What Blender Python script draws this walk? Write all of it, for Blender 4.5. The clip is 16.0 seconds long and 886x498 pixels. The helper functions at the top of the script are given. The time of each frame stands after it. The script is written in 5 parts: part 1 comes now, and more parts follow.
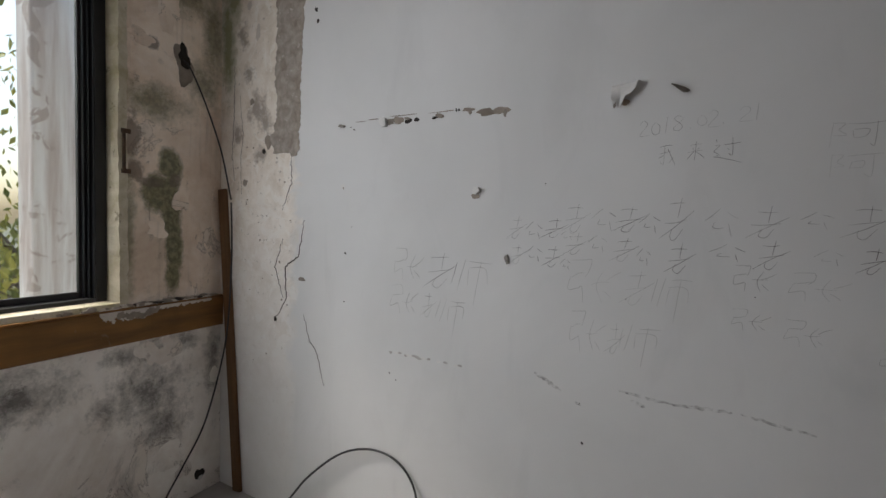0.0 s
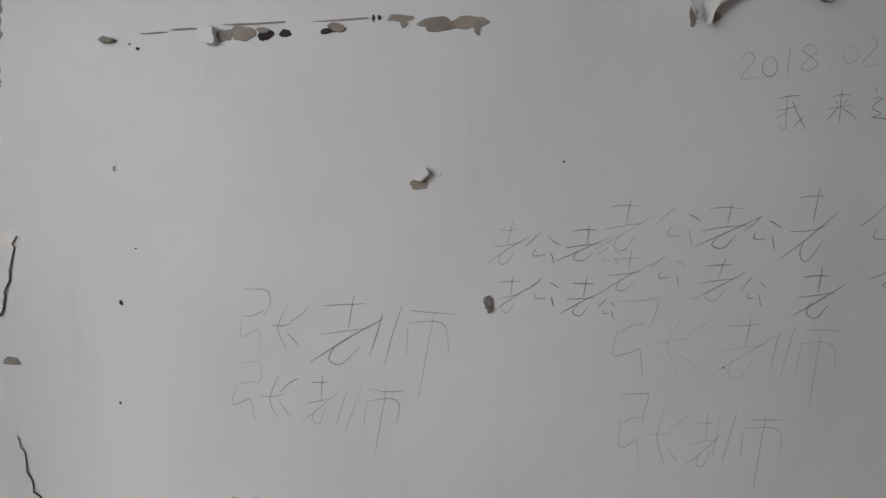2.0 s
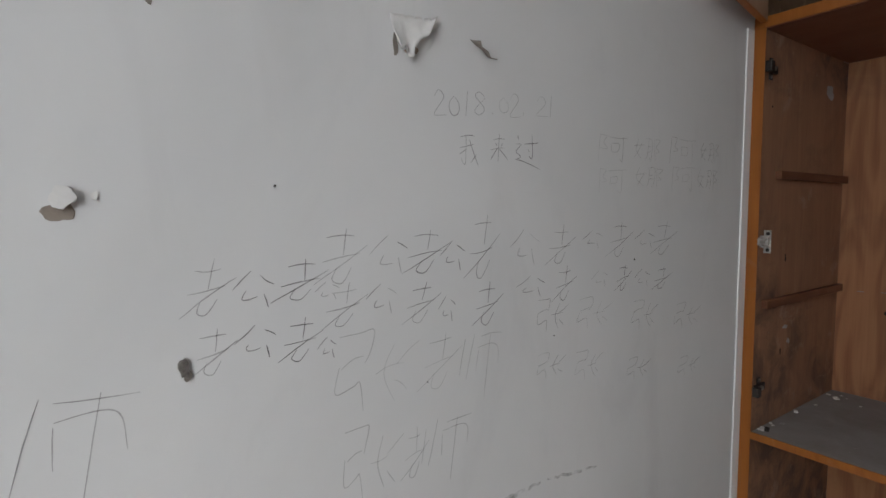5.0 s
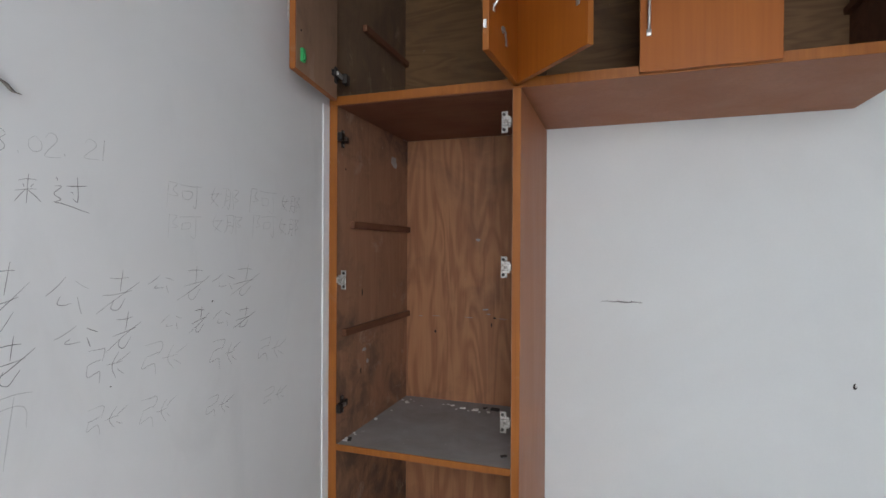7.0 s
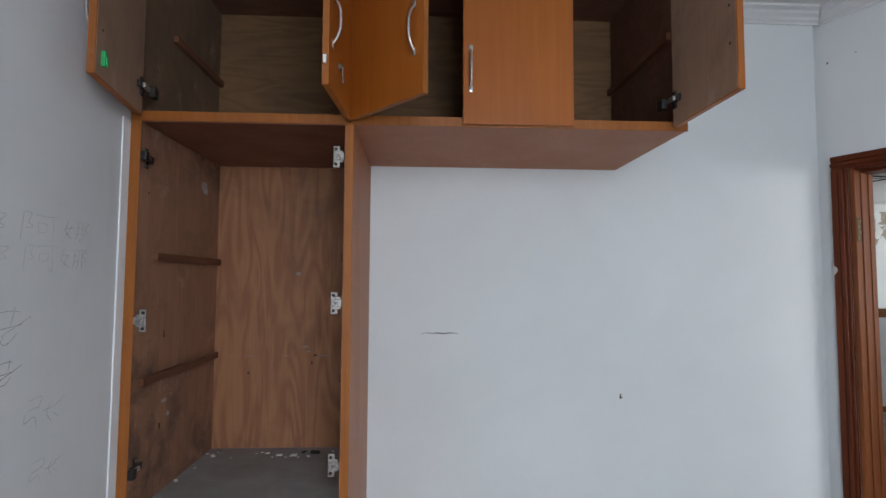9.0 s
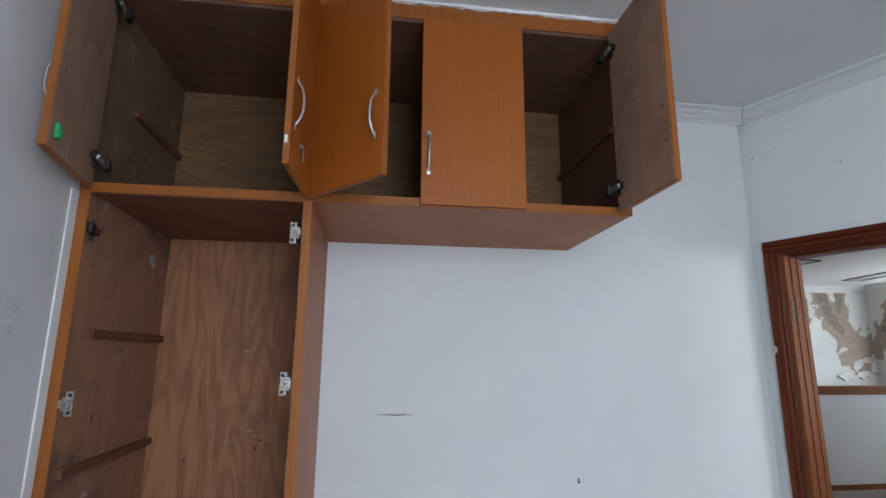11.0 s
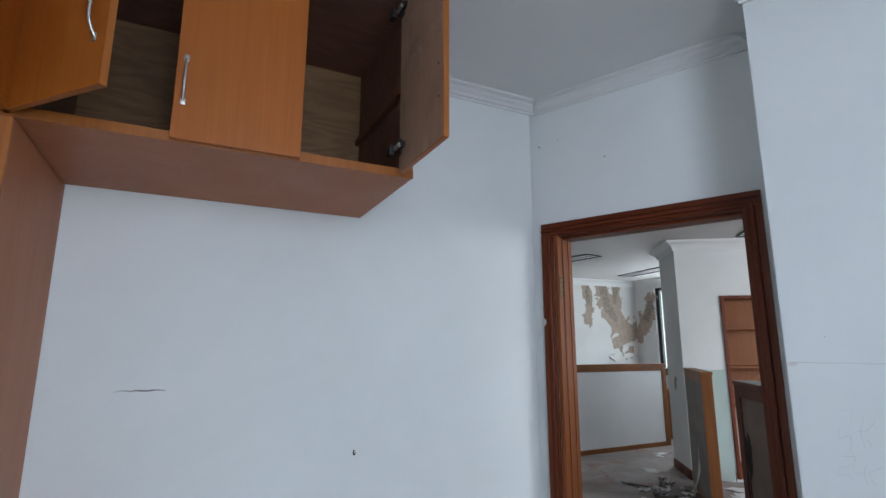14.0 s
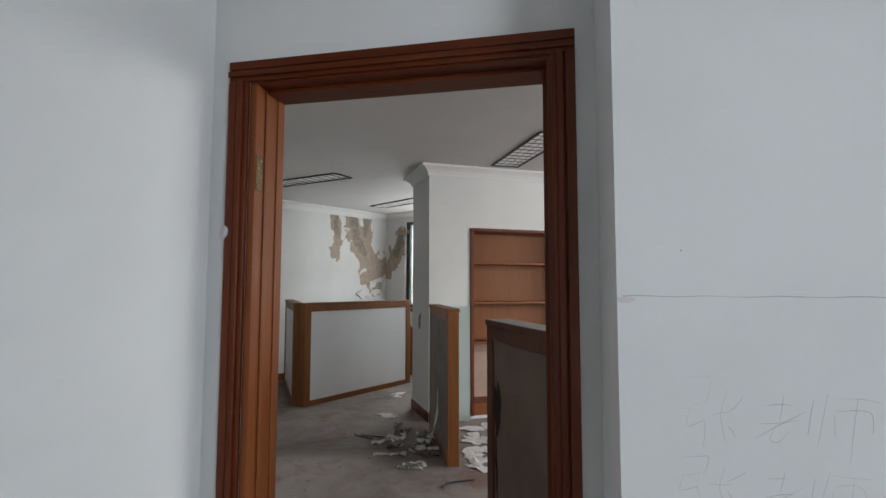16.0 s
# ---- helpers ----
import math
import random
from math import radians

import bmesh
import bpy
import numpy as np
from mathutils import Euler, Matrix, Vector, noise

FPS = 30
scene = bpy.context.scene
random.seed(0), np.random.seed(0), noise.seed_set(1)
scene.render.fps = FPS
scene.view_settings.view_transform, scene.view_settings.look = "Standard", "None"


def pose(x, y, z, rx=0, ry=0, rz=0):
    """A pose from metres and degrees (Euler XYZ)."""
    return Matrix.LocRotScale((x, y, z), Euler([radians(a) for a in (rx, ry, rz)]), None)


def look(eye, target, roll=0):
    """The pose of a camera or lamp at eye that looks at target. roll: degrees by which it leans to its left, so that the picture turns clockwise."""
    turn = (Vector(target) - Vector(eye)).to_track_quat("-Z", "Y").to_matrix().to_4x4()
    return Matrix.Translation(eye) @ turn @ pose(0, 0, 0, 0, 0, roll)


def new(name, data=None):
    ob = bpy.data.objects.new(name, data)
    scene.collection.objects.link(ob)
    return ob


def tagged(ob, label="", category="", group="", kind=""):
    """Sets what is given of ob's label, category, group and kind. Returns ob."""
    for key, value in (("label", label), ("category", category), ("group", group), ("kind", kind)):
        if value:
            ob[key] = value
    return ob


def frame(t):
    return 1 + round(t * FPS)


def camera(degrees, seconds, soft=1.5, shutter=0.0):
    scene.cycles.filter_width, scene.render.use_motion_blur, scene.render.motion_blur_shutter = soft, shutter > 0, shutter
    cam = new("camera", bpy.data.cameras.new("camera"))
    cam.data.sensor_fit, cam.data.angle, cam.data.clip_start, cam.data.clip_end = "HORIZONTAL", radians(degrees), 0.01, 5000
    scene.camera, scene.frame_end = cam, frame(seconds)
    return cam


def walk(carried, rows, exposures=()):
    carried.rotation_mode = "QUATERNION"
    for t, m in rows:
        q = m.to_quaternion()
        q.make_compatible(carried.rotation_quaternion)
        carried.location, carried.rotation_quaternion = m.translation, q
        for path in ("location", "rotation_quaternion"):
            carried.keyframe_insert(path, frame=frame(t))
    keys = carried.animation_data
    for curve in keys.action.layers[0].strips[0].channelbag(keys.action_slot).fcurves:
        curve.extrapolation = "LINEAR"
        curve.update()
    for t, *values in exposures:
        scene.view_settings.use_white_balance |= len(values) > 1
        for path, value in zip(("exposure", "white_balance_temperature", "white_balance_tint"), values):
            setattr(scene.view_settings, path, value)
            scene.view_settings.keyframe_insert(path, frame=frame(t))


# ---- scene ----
cam = camera(81.7, 16.0)
PATH = [
    (0, (-0.079, 0.147, 1.324), (-1.146, 1.836, 1.226), 1.5),
    (0.5, (-0.352, 0.308, 1.315), (-1.291, 2.071, 1.223), 1.2),
    (1, (-0.557, 0.473, 1.324), (-1.305, 2.327, 1.247), 1.1),
    (1.5, (-0.706, 0.712, 1.33), (-1.234, 2.64, 1.273), 0.8),
    (2, (-0.806, 0.855, 1.324), (-1.114, 2.831, 1.288), 0.5),
    (2.5, (-0.905, 0.947, 1.346), (-0.918, 2.946, 1.331), 0.2),
    (3, (-0.924, 1.046, 1.379), (-0.566, 3.012, 1.295), 0.2),
    (5.5, (-1.013, 0.989, 1.439), (0.345, 2.451, 1.303), -0.1),
    (6, (-1.044, 0.919, 1.451), (0.571, 2.093, 1.357), 0.2),
    (6.5, (-0.991, 0.849, 1.461), (0.795, 1.747, 1.409), 0.3),
    (7, (-0.935, 0.773, 1.452), (0.958, 1.418, 1.446), 0.3),
    (7.5, (-0.935, 0.788, 1.452), (1.024, 1.185, 1.481), 0.3),
    (8, (-0.94, 0.819, 1.463), (1.049, 1.023, 1.517), 0.5),
    (8.5, (-0.94, 0.834, 1.466), (1.059, 0.881, 1.541), 0.4),
    (9, (-0.948, 0.867, 1.466), (1.045, 0.764, 1.585), 0.3),
    (9.5, (-0.954, 0.874, 1.474), (1.03, 0.71, 1.67), 0.4),
    (10, (-0.964, 0.872, 1.486), (1.006, 0.676, 1.769), 0.3),
    (12.5, (-0.933, 0.86, 1.43), (0.975, 0.532, 1.932), 0.4),
    (13, (-0.958, 0.863, 1.413), (0.942, 0.449, 1.881), 0.4),
    (13.5, (-0.963, 0.806, 1.404), (0.888, 0.177, 1.824), 0.3),
    (14, (-0.887, 0.609, 1.379), (0.876, -0.256, 1.759), 0.1),
    (14.5, (-0.793, 0.399, 1.366), (0.831, -0.721, 1.698), 0.1),
    (15, (-0.585, 0.227, 1.354), (0.886, -1.106, 1.601), 0.1),
    (15.5, (-0.342, 0.044, 1.364), (0.955, -1.466, 1.563), 0.1),
    (16, (-0.096, -0.286, 1.35), (1.11, -1.874, 1.496), 0.1),
]
walk(cam, [(t, look(eye, target, roll)) for t, eye, target, roll in PATH],
     [(0.0, 0.67, 6500, 11), (0.5, 0.98, 6500, 11), (1.0, 1.16, 6500, 11), (2.0, 0.86, 6500, 11), (3.0, 0.86, 6500, 11), (5.5, 1.34, 6450, 10), (6.0, 1.74, 6400, 10), (7.0, 1.76, 6200, 10), (8.5, 1.60, 5950, 9), (10.0, 1.58, 5750, 9), (12.5, 1.82, 5650, 8), (14.0, 1.56, 5550, 7), (16.0, 1.42, 6100, 9)])

# ---- light ----
world = bpy.data.worlds.new("world")
scene.world = world
world.use_nodes = True
wn, wl = world.node_tree.nodes, world.node_tree.links
sky = wn.new("ShaderNodeTexSky")
sky.sky_type, sky.sun_disc = "NISHITA", False
sky.sun_elevation, sky.sun_rotation = radians(48), radians(250)
sky.air_density, sky.dust_density = 1.0, 3.0
wl.new(sky.outputs[0], wn["Background"].inputs[0])
wn["Background"].inputs[1].default_value = 0.15
sun = new("sun", bpy.data.lights.new("sun", "SUN"))
sun.data.energy, sun.data.angle, sun.data.color = 1.5, radians(14), (1.0, 0.95, 0.88)
sun.matrix_world = look((-8, -5, 12), (0, 0, 0))


def sky_lamp(name, m, w, h, watts, colour):
    lamp = new(name, bpy.data.lights.new(name, "AREA"))
    lamp.data.shape, lamp.data.size, lamp.data.size_y = "RECTANGLE", w, h
    lamp.data.energy, lamp.data.color = watts, colour
    lamp.matrix_world = m
    return lamp


# ---- frames of the slanted walls ----
DOOR = pose(1.467, -1.155, 0, 0, 0, 205)      # x along the door wall, y out of the room
WIN = pose(-2.56, 1.86, 0, 0, 0, -82)         # x along the window wall, y into the room
SHELF = pose(3.17, -4.354, 0, 0, 0, 235)      # x along the bookcase wall, y away from the doorway
ROOM_H, HALL_H = 2.82, 2.60
WALL_Y, WALL_X = 1.833, 1.467
BLOCK_S, BLOCK_N = 1.17, 0.385

# ---- materials ----
def material(name, build):
    m = bpy.data.materials.new(name)
    m.use_nodes = True
    t = m.node_tree
    build(t, t.nodes, t.links, t.nodes["Principled BSDF"])
    return m


def coords(t, scale=(1, 1, 1), turn=(0, 0, 0)):
    c = t.nodes.new("ShaderNodeTexCoord")
    mp = t.nodes.new("ShaderNodeMapping")
    mp.inputs["Scale"].default_value = scale
    mp.inputs["Rotation"].default_value = turn
    t.links.new(c.outputs["Object"], mp.inputs[0])
    return mp.outputs[0]


def noise_of(t, vec, scale, detail=4, rough=0.55, distort=0.0):
    n = t.nodes.new("ShaderNodeTexNoise")
    n.inputs["Scale"].default_value, n.inputs["Detail"].default_value = scale, detail
    n.inputs["Roughness"].default_value, n.inputs["Distortion"].default_value = rough, distort
    t.links.new(vec, n.inputs["Vector"])
    return n.outputs[0]


def ramp(t, fac, stops):
    r = t.nodes.new("ShaderNodeValToRGB")
    while len(r.color_ramp.elements) < len(stops):
        r.color_ramp.elements.new(0.5)
    for e, (p, c) in zip(r.color_ramp.elements, stops):
        e.position, e.color = p, (*c, 1) if len(c) == 3 else c
    t.links.new(fac, r.inputs[0])
    return r.outputs[0]


def grey(t, fac, lo, hi, a=0.0, b=1.0):
    return ramp(t, fac, [(lo, (a, a, a)), (hi, (b, b, b))])


def mix(t, fac, a, b, how="MIX"):
    m = t.nodes.new("ShaderNodeMix")
    m.data_type, m.blend_type = "RGBA", how
    for v, s in ((fac, m.inputs[0]), (a, m.inputs[6]), (b, m.inputs[7])):
        if isinstance(v, (int, float)):
            s.default_value = v
        elif isinstance(v, tuple):
            s.default_value = (*v, 1)
        else:
            t.links.new(v, s)
    return m.outputs[2]


def math_of(t, op, a, b=0.0):
    m = t.nodes.new("ShaderNodeMath")
    m.operation = op
    m.use_clamp = True
    for v, s in ((a, m.inputs[0]), (b, m.inputs[1])):
        if isinstance(v, (int, float)):
            s.default_value = v
        else:
            t.links.new(v, s)
    return m.outputs[0]


def axis_of(t, n, lo, hi):
    """0 to 1 along object axis n from lo to hi."""
    c = t.nodes.new("ShaderNodeTexCoord")
    sp = t.nodes.new("ShaderNodeSeparateXYZ")
    t.links.new(c.outputs["Object"], sp.inputs[0])
    r = t.nodes.new("ShaderNodeMapRange")
    r.inputs[1].default_value, r.inputs[2].default_value = lo, hi
    t.links.new(sp.outputs[n], r.inputs[0])
    return r.outputs[0]


def bump(t, b, height, strength=0.3, dist=0.01):
    n = t.nodes.new("ShaderNodeBump")
    n.inputs["Strength"].default_value, n.inputs["Distance"].default_value = strength, dist
    t.links.new(height, n.inputs["Height"])
    t.links.new(n.outputs[0], b.inputs["Normal"])


def paint(name, c1, c2, scale=1.2, rough=0.75, relief=0.12, spots=0.0, spot_colour=(0.2, 0.18, 0.15)):
    def build(t, n, l, b):
        v = coords(t)
        big = grey(t, noise_of(t, v, scale, 5, 0.6, 0.4), 0.3, 0.7)
        col = mix(t, big, c1, c2)
        fine = noise_of(t, v, 90, 3)
        col = mix(t, 0.06, col, fine, "OVERLAY")
        if spots:
            s = grey(t, noise_of(t, v, 14, 5, 0.7, 0.3), 0.70 - spots, 0.74 - spots)
            col = mix(t, math_of(t, "MULTIPLY", s, 0.6), col, spot_colour)
        l.new(col, b.inputs["Base Color"])
        b.inputs["Roughness"].default_value = rough
        h = math_of(t, "ADD", math_of(t, "MULTIPLY", noise_of(t, v, 6, 4), 0.7), math_of(t, "MULTIPLY", fine, 0.15))
        bump(t, b, h, relief, 0.01)
    return material(name, build)


def veneer(name, light, dark, rough=0.42, grain=(60, 60, 2.2), relief=0.04, wear=0.0):
    def build(t, n, l, b):
        g = noise_of(t, coords(t, grain), 1.0, 5, 0.6, 0.3)
        big = noise_of(t, coords(t, (5, 5, 1.2)), 1.0, 3, 0.5, 0.5)
        col = mix(t, grey(t, g, 0.3, 0.7), light, dark)
        col = mix(t, grey(t, big, 0.3, 0.75, 0.0, 0.55), col, dark)
        oi = t.nodes.new("ShaderNodeObjectInfo")
        col = mix(t, math_of(t, "MULTIPLY", oi.outputs["Random"], 0.14), col, tuple(1.25 * k for k in light))
        if wear:
            w = grey(t, noise_of(t, coords(t), 9, 6, 0.7, 0.6), 0.62, 0.72)
            col = mix(t, math_of(t, "MULTIPLY", w, wear), col, (0.30, 0.24, 0.18))
        l.new(col, b.inputs["Base Color"])
        l.new(grey(t, big, 0.2, 0.8, rough - 0.06, rough + 0.1), b.inputs["Roughness"])
        b.inputs["Specular IOR Level"].default_value = 0.28
        bump(t, b, g, relief, 0.004)
    return material(name, build)


def plywood(name, light, dark, along=2, stain=0.3, scale=1.0, figure=0.52, mould=0.0):
    def build(t, n, l, b):
        sc = [7.0 * scale] * 3
        sc[along] = 1.1 * scale
        v = coords(t, tuple(sc))
        rings = noise_of(t, v, 1.0, 2, 0.45, 0.9)
        w = t.nodes.new("ShaderNodeMath")
        w.operation = "SINE"
        l.new(math_plain(t, "MULTIPLY", rings, 30.0), w.inputs[0])
        band = math_plain(t, "ADD", math_plain(t, "MULTIPLY", w.outputs[0], 0.5), 0.5)
        fs = [160.0] * 3
        fs[along] = 5.0
        fibre = noise_of(t, coords(t, tuple(fs)), 1.0, 3)
        k = math_of(t, "ADD", math_of(t, "MULTIPLY", band, figure), math_of(t, "MULTIPLY", fibre, 0.96 - figure))
        col = mix(t, grey(t, k, 0.15, 0.85), light, dark)
        st = grey(t, noise_of(t, coords(t), 3.2, 6, 0.65, 0.7), 0.5, 0.68)
        col = mix(t, math_of(t, "MULTIPLY", st, stain), col, (0.05, 0.035, 0.025))
        if mould:
            field = grey(t, noise_of(t, coords(t), 1.9, 3, 0.5, 0.3), 0.42, 0.56)
            dots = grey(t, noise_of(t, coords(t), 6, 6, 0.66, 0.9), 0.40, 0.62)
            col = mix(t, math_of(t, "MULTIPLY", math_of(t, "MULTIPLY", field, dots), mould), col, (0.048, 0.034, 0.025))
            bloom = grey(t, noise_of(t, coords(t), 7, 6, 0.7, 0.5), 0.60, 0.68)
            col = mix(t, math_of(t, "MULTIPLY", bloom, 0.30), col, (0.46, 0.36, 0.29))
        sp = grey(t, noise_of(t, coords(t), 22, 5, 0.75, 0.4), 0.69, 0.73)
        col = mix(t, math_of(t, "MULTIPLY", sp, 0.35), col, (0.5, 0.42, 0.36))
        l.new(col, b.inputs["Base Color"])
        b.inputs["Roughness"].default_value = 0.68
        bump(t, b, fibre, 0.12, 0.003)
    return material(name, build)


def math_plain(t, op, a, b):
    m = t.nodes.new("ShaderNodeMath")
    m.operation = op
    for v, s in ((a, m.inputs[0]), (b, m.inputs[1])):
        if isinstance(v, (int, float)):
            s.default_value = v
        else:
            t.links.new(v, s)
    return m.outputs[0]


def metal(name, colour, rough=0.3, tarnish=0.3):
    def build(t, n, l, b):
        v = coords(t)
        k = grey(t, noise_of(t, v, 120, 4), 0.45, 0.7)
        l.new(mix(t, math_of(t, "MULTIPLY", k, tarnish), colour, (0.08, 0.06, 0.05)), b.inputs["Base Color"])
        b.inputs["Metallic"].default_value = 0.9
        l.new(grey(t, k, 0, 1, rough, rough + 0.25), b.inputs["Roughness"])
    return material(name, build)


def wall_writing_build(t, n, l, b):
    """White paint that turns to bare damp beige plaster towards the window corner."""
    v = coords(t)
    big = grey(t, noise_of(t, v, 0.9, 5, 0.55, 0.5), 0.3, 0.7)
    col = mix(t, big, (0.58, 0.58, 0.575), (0.69, 0.69, 0.685))
    smear = grey(t, noise_of(t, coords(t, (3, 3, 1.0)), 1.6, 5, 0.6, 0.8), 0.55, 0.78)
    col = mix(t, math_of(t, "MULTIPLY", smear, 0.22), col, (0.40, 0.40, 0.40))
    edge = axis_of(t, 0, -1.86, -2.12)
    wob = math_plain(t, "SUBTRACT", noise_of(t, v, 5, 6, 0.65, 0.5), 0.5)
    zone = grey(t, math_plain(t, "ADD", edge, math_plain(t, "MULTIPLY", wob, 1.3)), 0.35, 0.62)
    high = axis_of(t, 2, 0.35, 1.5)
    zone = math_of(t, "MULTIPLY", zone, math_plain(t, "ADD", math_plain(t, "MULTIPLY", high, 0.75), 0.15))
    beige = mix(t, grey(t, noise_of(t, v, 8, 6, 0.7, 0.6), 0.35, 0.65), (0.86, 0.80, 0.725), (0.66, 0.575, 0.48))
    lift = grey(t, noise_of(t, v, 9, 6, 0.65, 1.3), 0.55, 0.57)
    beige = mix(t, math_of(t, "MULTIPLY", lift, 0.65), beige, (0.84, 0.80, 0.74))
    beige = mix(t, 0.45, beige, noise_of(t, v, 14, 9, 0.78, 0.4), "OVERLAY")
    col = mix(t, zone, col, beige)
    specks = grey(t, noise_of(t, v, 30, 6, 0.75, 0.2), 0.60, 0.66)
    col = mix(t, math_of(t, "MULTIPLY", specks, math_of(t, "MULTIPLY", zone, 0.7)), col, (0.14, 0.11, 0.09))
    pits = grey(t, spots(t, v, [(-2.33, 2.05, 0.08, 0.07), (-2.26, 1.88, 0.10, 0.11), (-2.20, 1.80, 0.07, 0.09), (-2.24, 1.64, 0.07, 0.07), (-2.38, 2.25, 0.06, 0.10), (-2.42, 1.75, 0.06, 0.09)], 2.8, 17, 9, 0.76), 0.20, 0.75)
    col = mix(t, math_of(t, "MULTIPLY", pits, 0.75), col, (0.24, 0.195, 0.16))
    green = grey(t, spots(t, v, [(-2.50, 2.25, 0.08, 0.45), (-2.46, 2.45, 0.10, 0.20)], 2.2, 9, 9, 0.75), 0.1, 0.8)
    col = mix(t, math_of(t, "MULTIPLY", green, 0.8), col, (0.16, 0.18, 0.06))
    l.new(col, b.inputs["Base Color"])
    b.inputs["Roughness"].default_value = 0.7
    h = math_of(t, "ADD", math_of(t, "MULTIPLY", noise_of(t, v, 5, 4), 0.5), math_of(t, "MULTIPLY", math_of(t, "MULTIPLY", zone, noise_of(t, v, 25, 5, 0.7)), 0.8))
    bump(t, b, h, 0.25, 0.015)


def spots(t, v, centres, rag, scale, detail=8, rough=0.72):
    """A ragged field, highest in the middle of oval spots (x, z, half width, half height)."""
    best = None
    for x, z, rx, rz in centres:
        mp = t.nodes.new("ShaderNodeMapping")
        mp.inputs["Scale"].default_value = (1 / rx, 0, 1 / rz)
        mp.inputs["Location"].default_value = (-x / rx, 0, -z / rz)
        t.links.new(v, mp.inputs[0])
        ln = t.nodes.new("ShaderNodeVectorMath")
        ln.operation = "LENGTH"
        t.links.new(mp.outputs[0], ln.inputs[0])
        near = math_plain(t, "MAXIMUM", math_plain(t, "SUBTRACT", 1.0, ln.outputs["Value"]), -0.6)
        best = near if best is None else math_plain(t, "MAXIMUM", best, near)
    wob = math_plain(t, "SUBTRACT", noise_of(t, v, scale, detail, rough, 0.15), 0.5)
    return math_plain(t, "ADD", best, math_plain(t, "MULTIPLY", wob, rag))


def wall_mould_build(t, n, l, b):
    """Damp plaster round the window: pinkish brown skin above, pale flaking paint with black mould below, green algae."""
    v = coords(t)
    up = axis_of(t, 2, 0.86, 0.98)
    cloud = noise_of(t, v, 2.4, 7, 0.6, 0.6)
    brown = mix(t, grey(t, cloud, 0.40, 0.62), (0.88, 0.77, 0.66), (0.64, 0.51, 0.40))
    pale = mix(t, grey(t, cloud, 0.40, 0.62), (0.88, 0.84, 0.79), (0.69, 0.63, 0.575))
    col = mix(t, up, pale, brown)
    col = mix(t, 0.45, col, noise_of(t, v, 11, 9, 0.78, 0.4), "OVERLAY")
    edge = noise_of(t, v, 3.2, 6, 0.66, 0.9)
    flake = grey(t, edge, 0.585, 0.60)
    col = mix(t, math_of(t, "MULTIPLY", flake, 0.45), col, (0.74, 0.67, 0.59))
    rim = math_of(t, "SUBTRACT", grey(t, edge, 0.575, 0.585), flake)
    col = mix(t, math_of(t, "MULTIPLY", rim, 0.6), col, (0.14, 0.11, 0.085))
    haze = grey(t, noise_of(t, v, 3.0, 10, 0.8, 0.35), 0.55, 0.68)
    col = mix(t, math_of(t, "MULTIPLY", haze, 0.55), col, (0.13, 0.115, 0.10))
    # black mould under the board
    low = spots(t, v, [(0.27, 0.71, 0.13, 0.06), (0.42, 0.69, 0.14, 0.08), (0.57, 0.69, 0.12, 0.06), (0.64, 0.48, 0.10, 0.07), (0.45, 0.50, 0.26, 0.20), (0.36, 0.33, 0.18, 0.14), (0.08, 0.60, 0.07, 0.24), (1.0, 0.62, 0.30, 0.14)], 3.0, 13, 10, 0.78)
    col = mix(t, math_of(t, "MULTIPLY", grey(t, low, 0.05, 1.0), 0.80), col, (0.060, 0.052, 0.046))
    # algae: a tall streak between corner and window, thinner films above it and in the corner
    moss = spots(t, v, [(0.39, 1.44, 0.10, 0.11), (0.33, 1.57, 0.08, 0.10), (0.325, 1.37, 0.07, 0.22), (0.312, 1.19, 0.06, 0.20), (0.32, 1.04, 0.05, 0.12)], 1.7, 10, 9, 0.74)
    film = spots(t, v, [(0.42, 1.85, 0.26, 0.11), (0.14, 2.0, 0.13, 0.14), (0.08, 2.25, 0.09, 0.40), (0.535, 1.25, 0.04, 0.45), (0.22, 2.42, 0.2, 0.16)], 2.4, 9, 10, 0.78)
    green = math_of(t, "ADD", grey(t, moss, -0.10, 0.40), math_of(t, "MULTIPLY", grey(t, film, 0.0, 0.75), 0.8))
    tint = mix(t, grey(t, noise_of(t, v, 40, 4), 0.4, 0.6), (0.060, 0.068, 0.024), (0.20, 0.195, 0.095))
    col = mix(t, math_of(t, "MULTIPLY", green, 0.88), col, tint)
    # scrape beside the bracket
    scr = spots(t, v, [(0.525, 1.69, 0.06, 0.13), (0.51, 1.53, 0.07, 0.06), (0.42, 1.48, 0.09, 0.035), (0.42, 2.12, 0.05, 0.04), (0.30, 1.50, 0.05, 0.05)], 1.9, 14, 8, 0.75)
    col = mix(t, math_of(t, "MULTIPLY", grey(t, scr, 0.15, 0.45), 0.75), col, (0.16, 0.125, 0.095))
    drip = math_of(t, "MULTIPLY", grey(t, noise_of(t, coords(t, (22, 22, 1.6)), 1.0, 5, 0.6, 0.4), 0.58, 0.72), up)
    col = mix(t, math_of(t, "MULTIPLY", drip, 0.28), col, (0.20, 0.155, 0.115))
    l.new(col, b.inputs["Base Color"])
    b.inputs["Roughness"].default_value = 0.85
    h = math_of(t, "ADD", math_of(t, "MULTIPLY", flake, 0.5), math_of(t, "MULTIPLY", noise_of(t, v, 20, 6, 0.7), 0.45))
    bump(t, b, h, 0.7, 0.012)


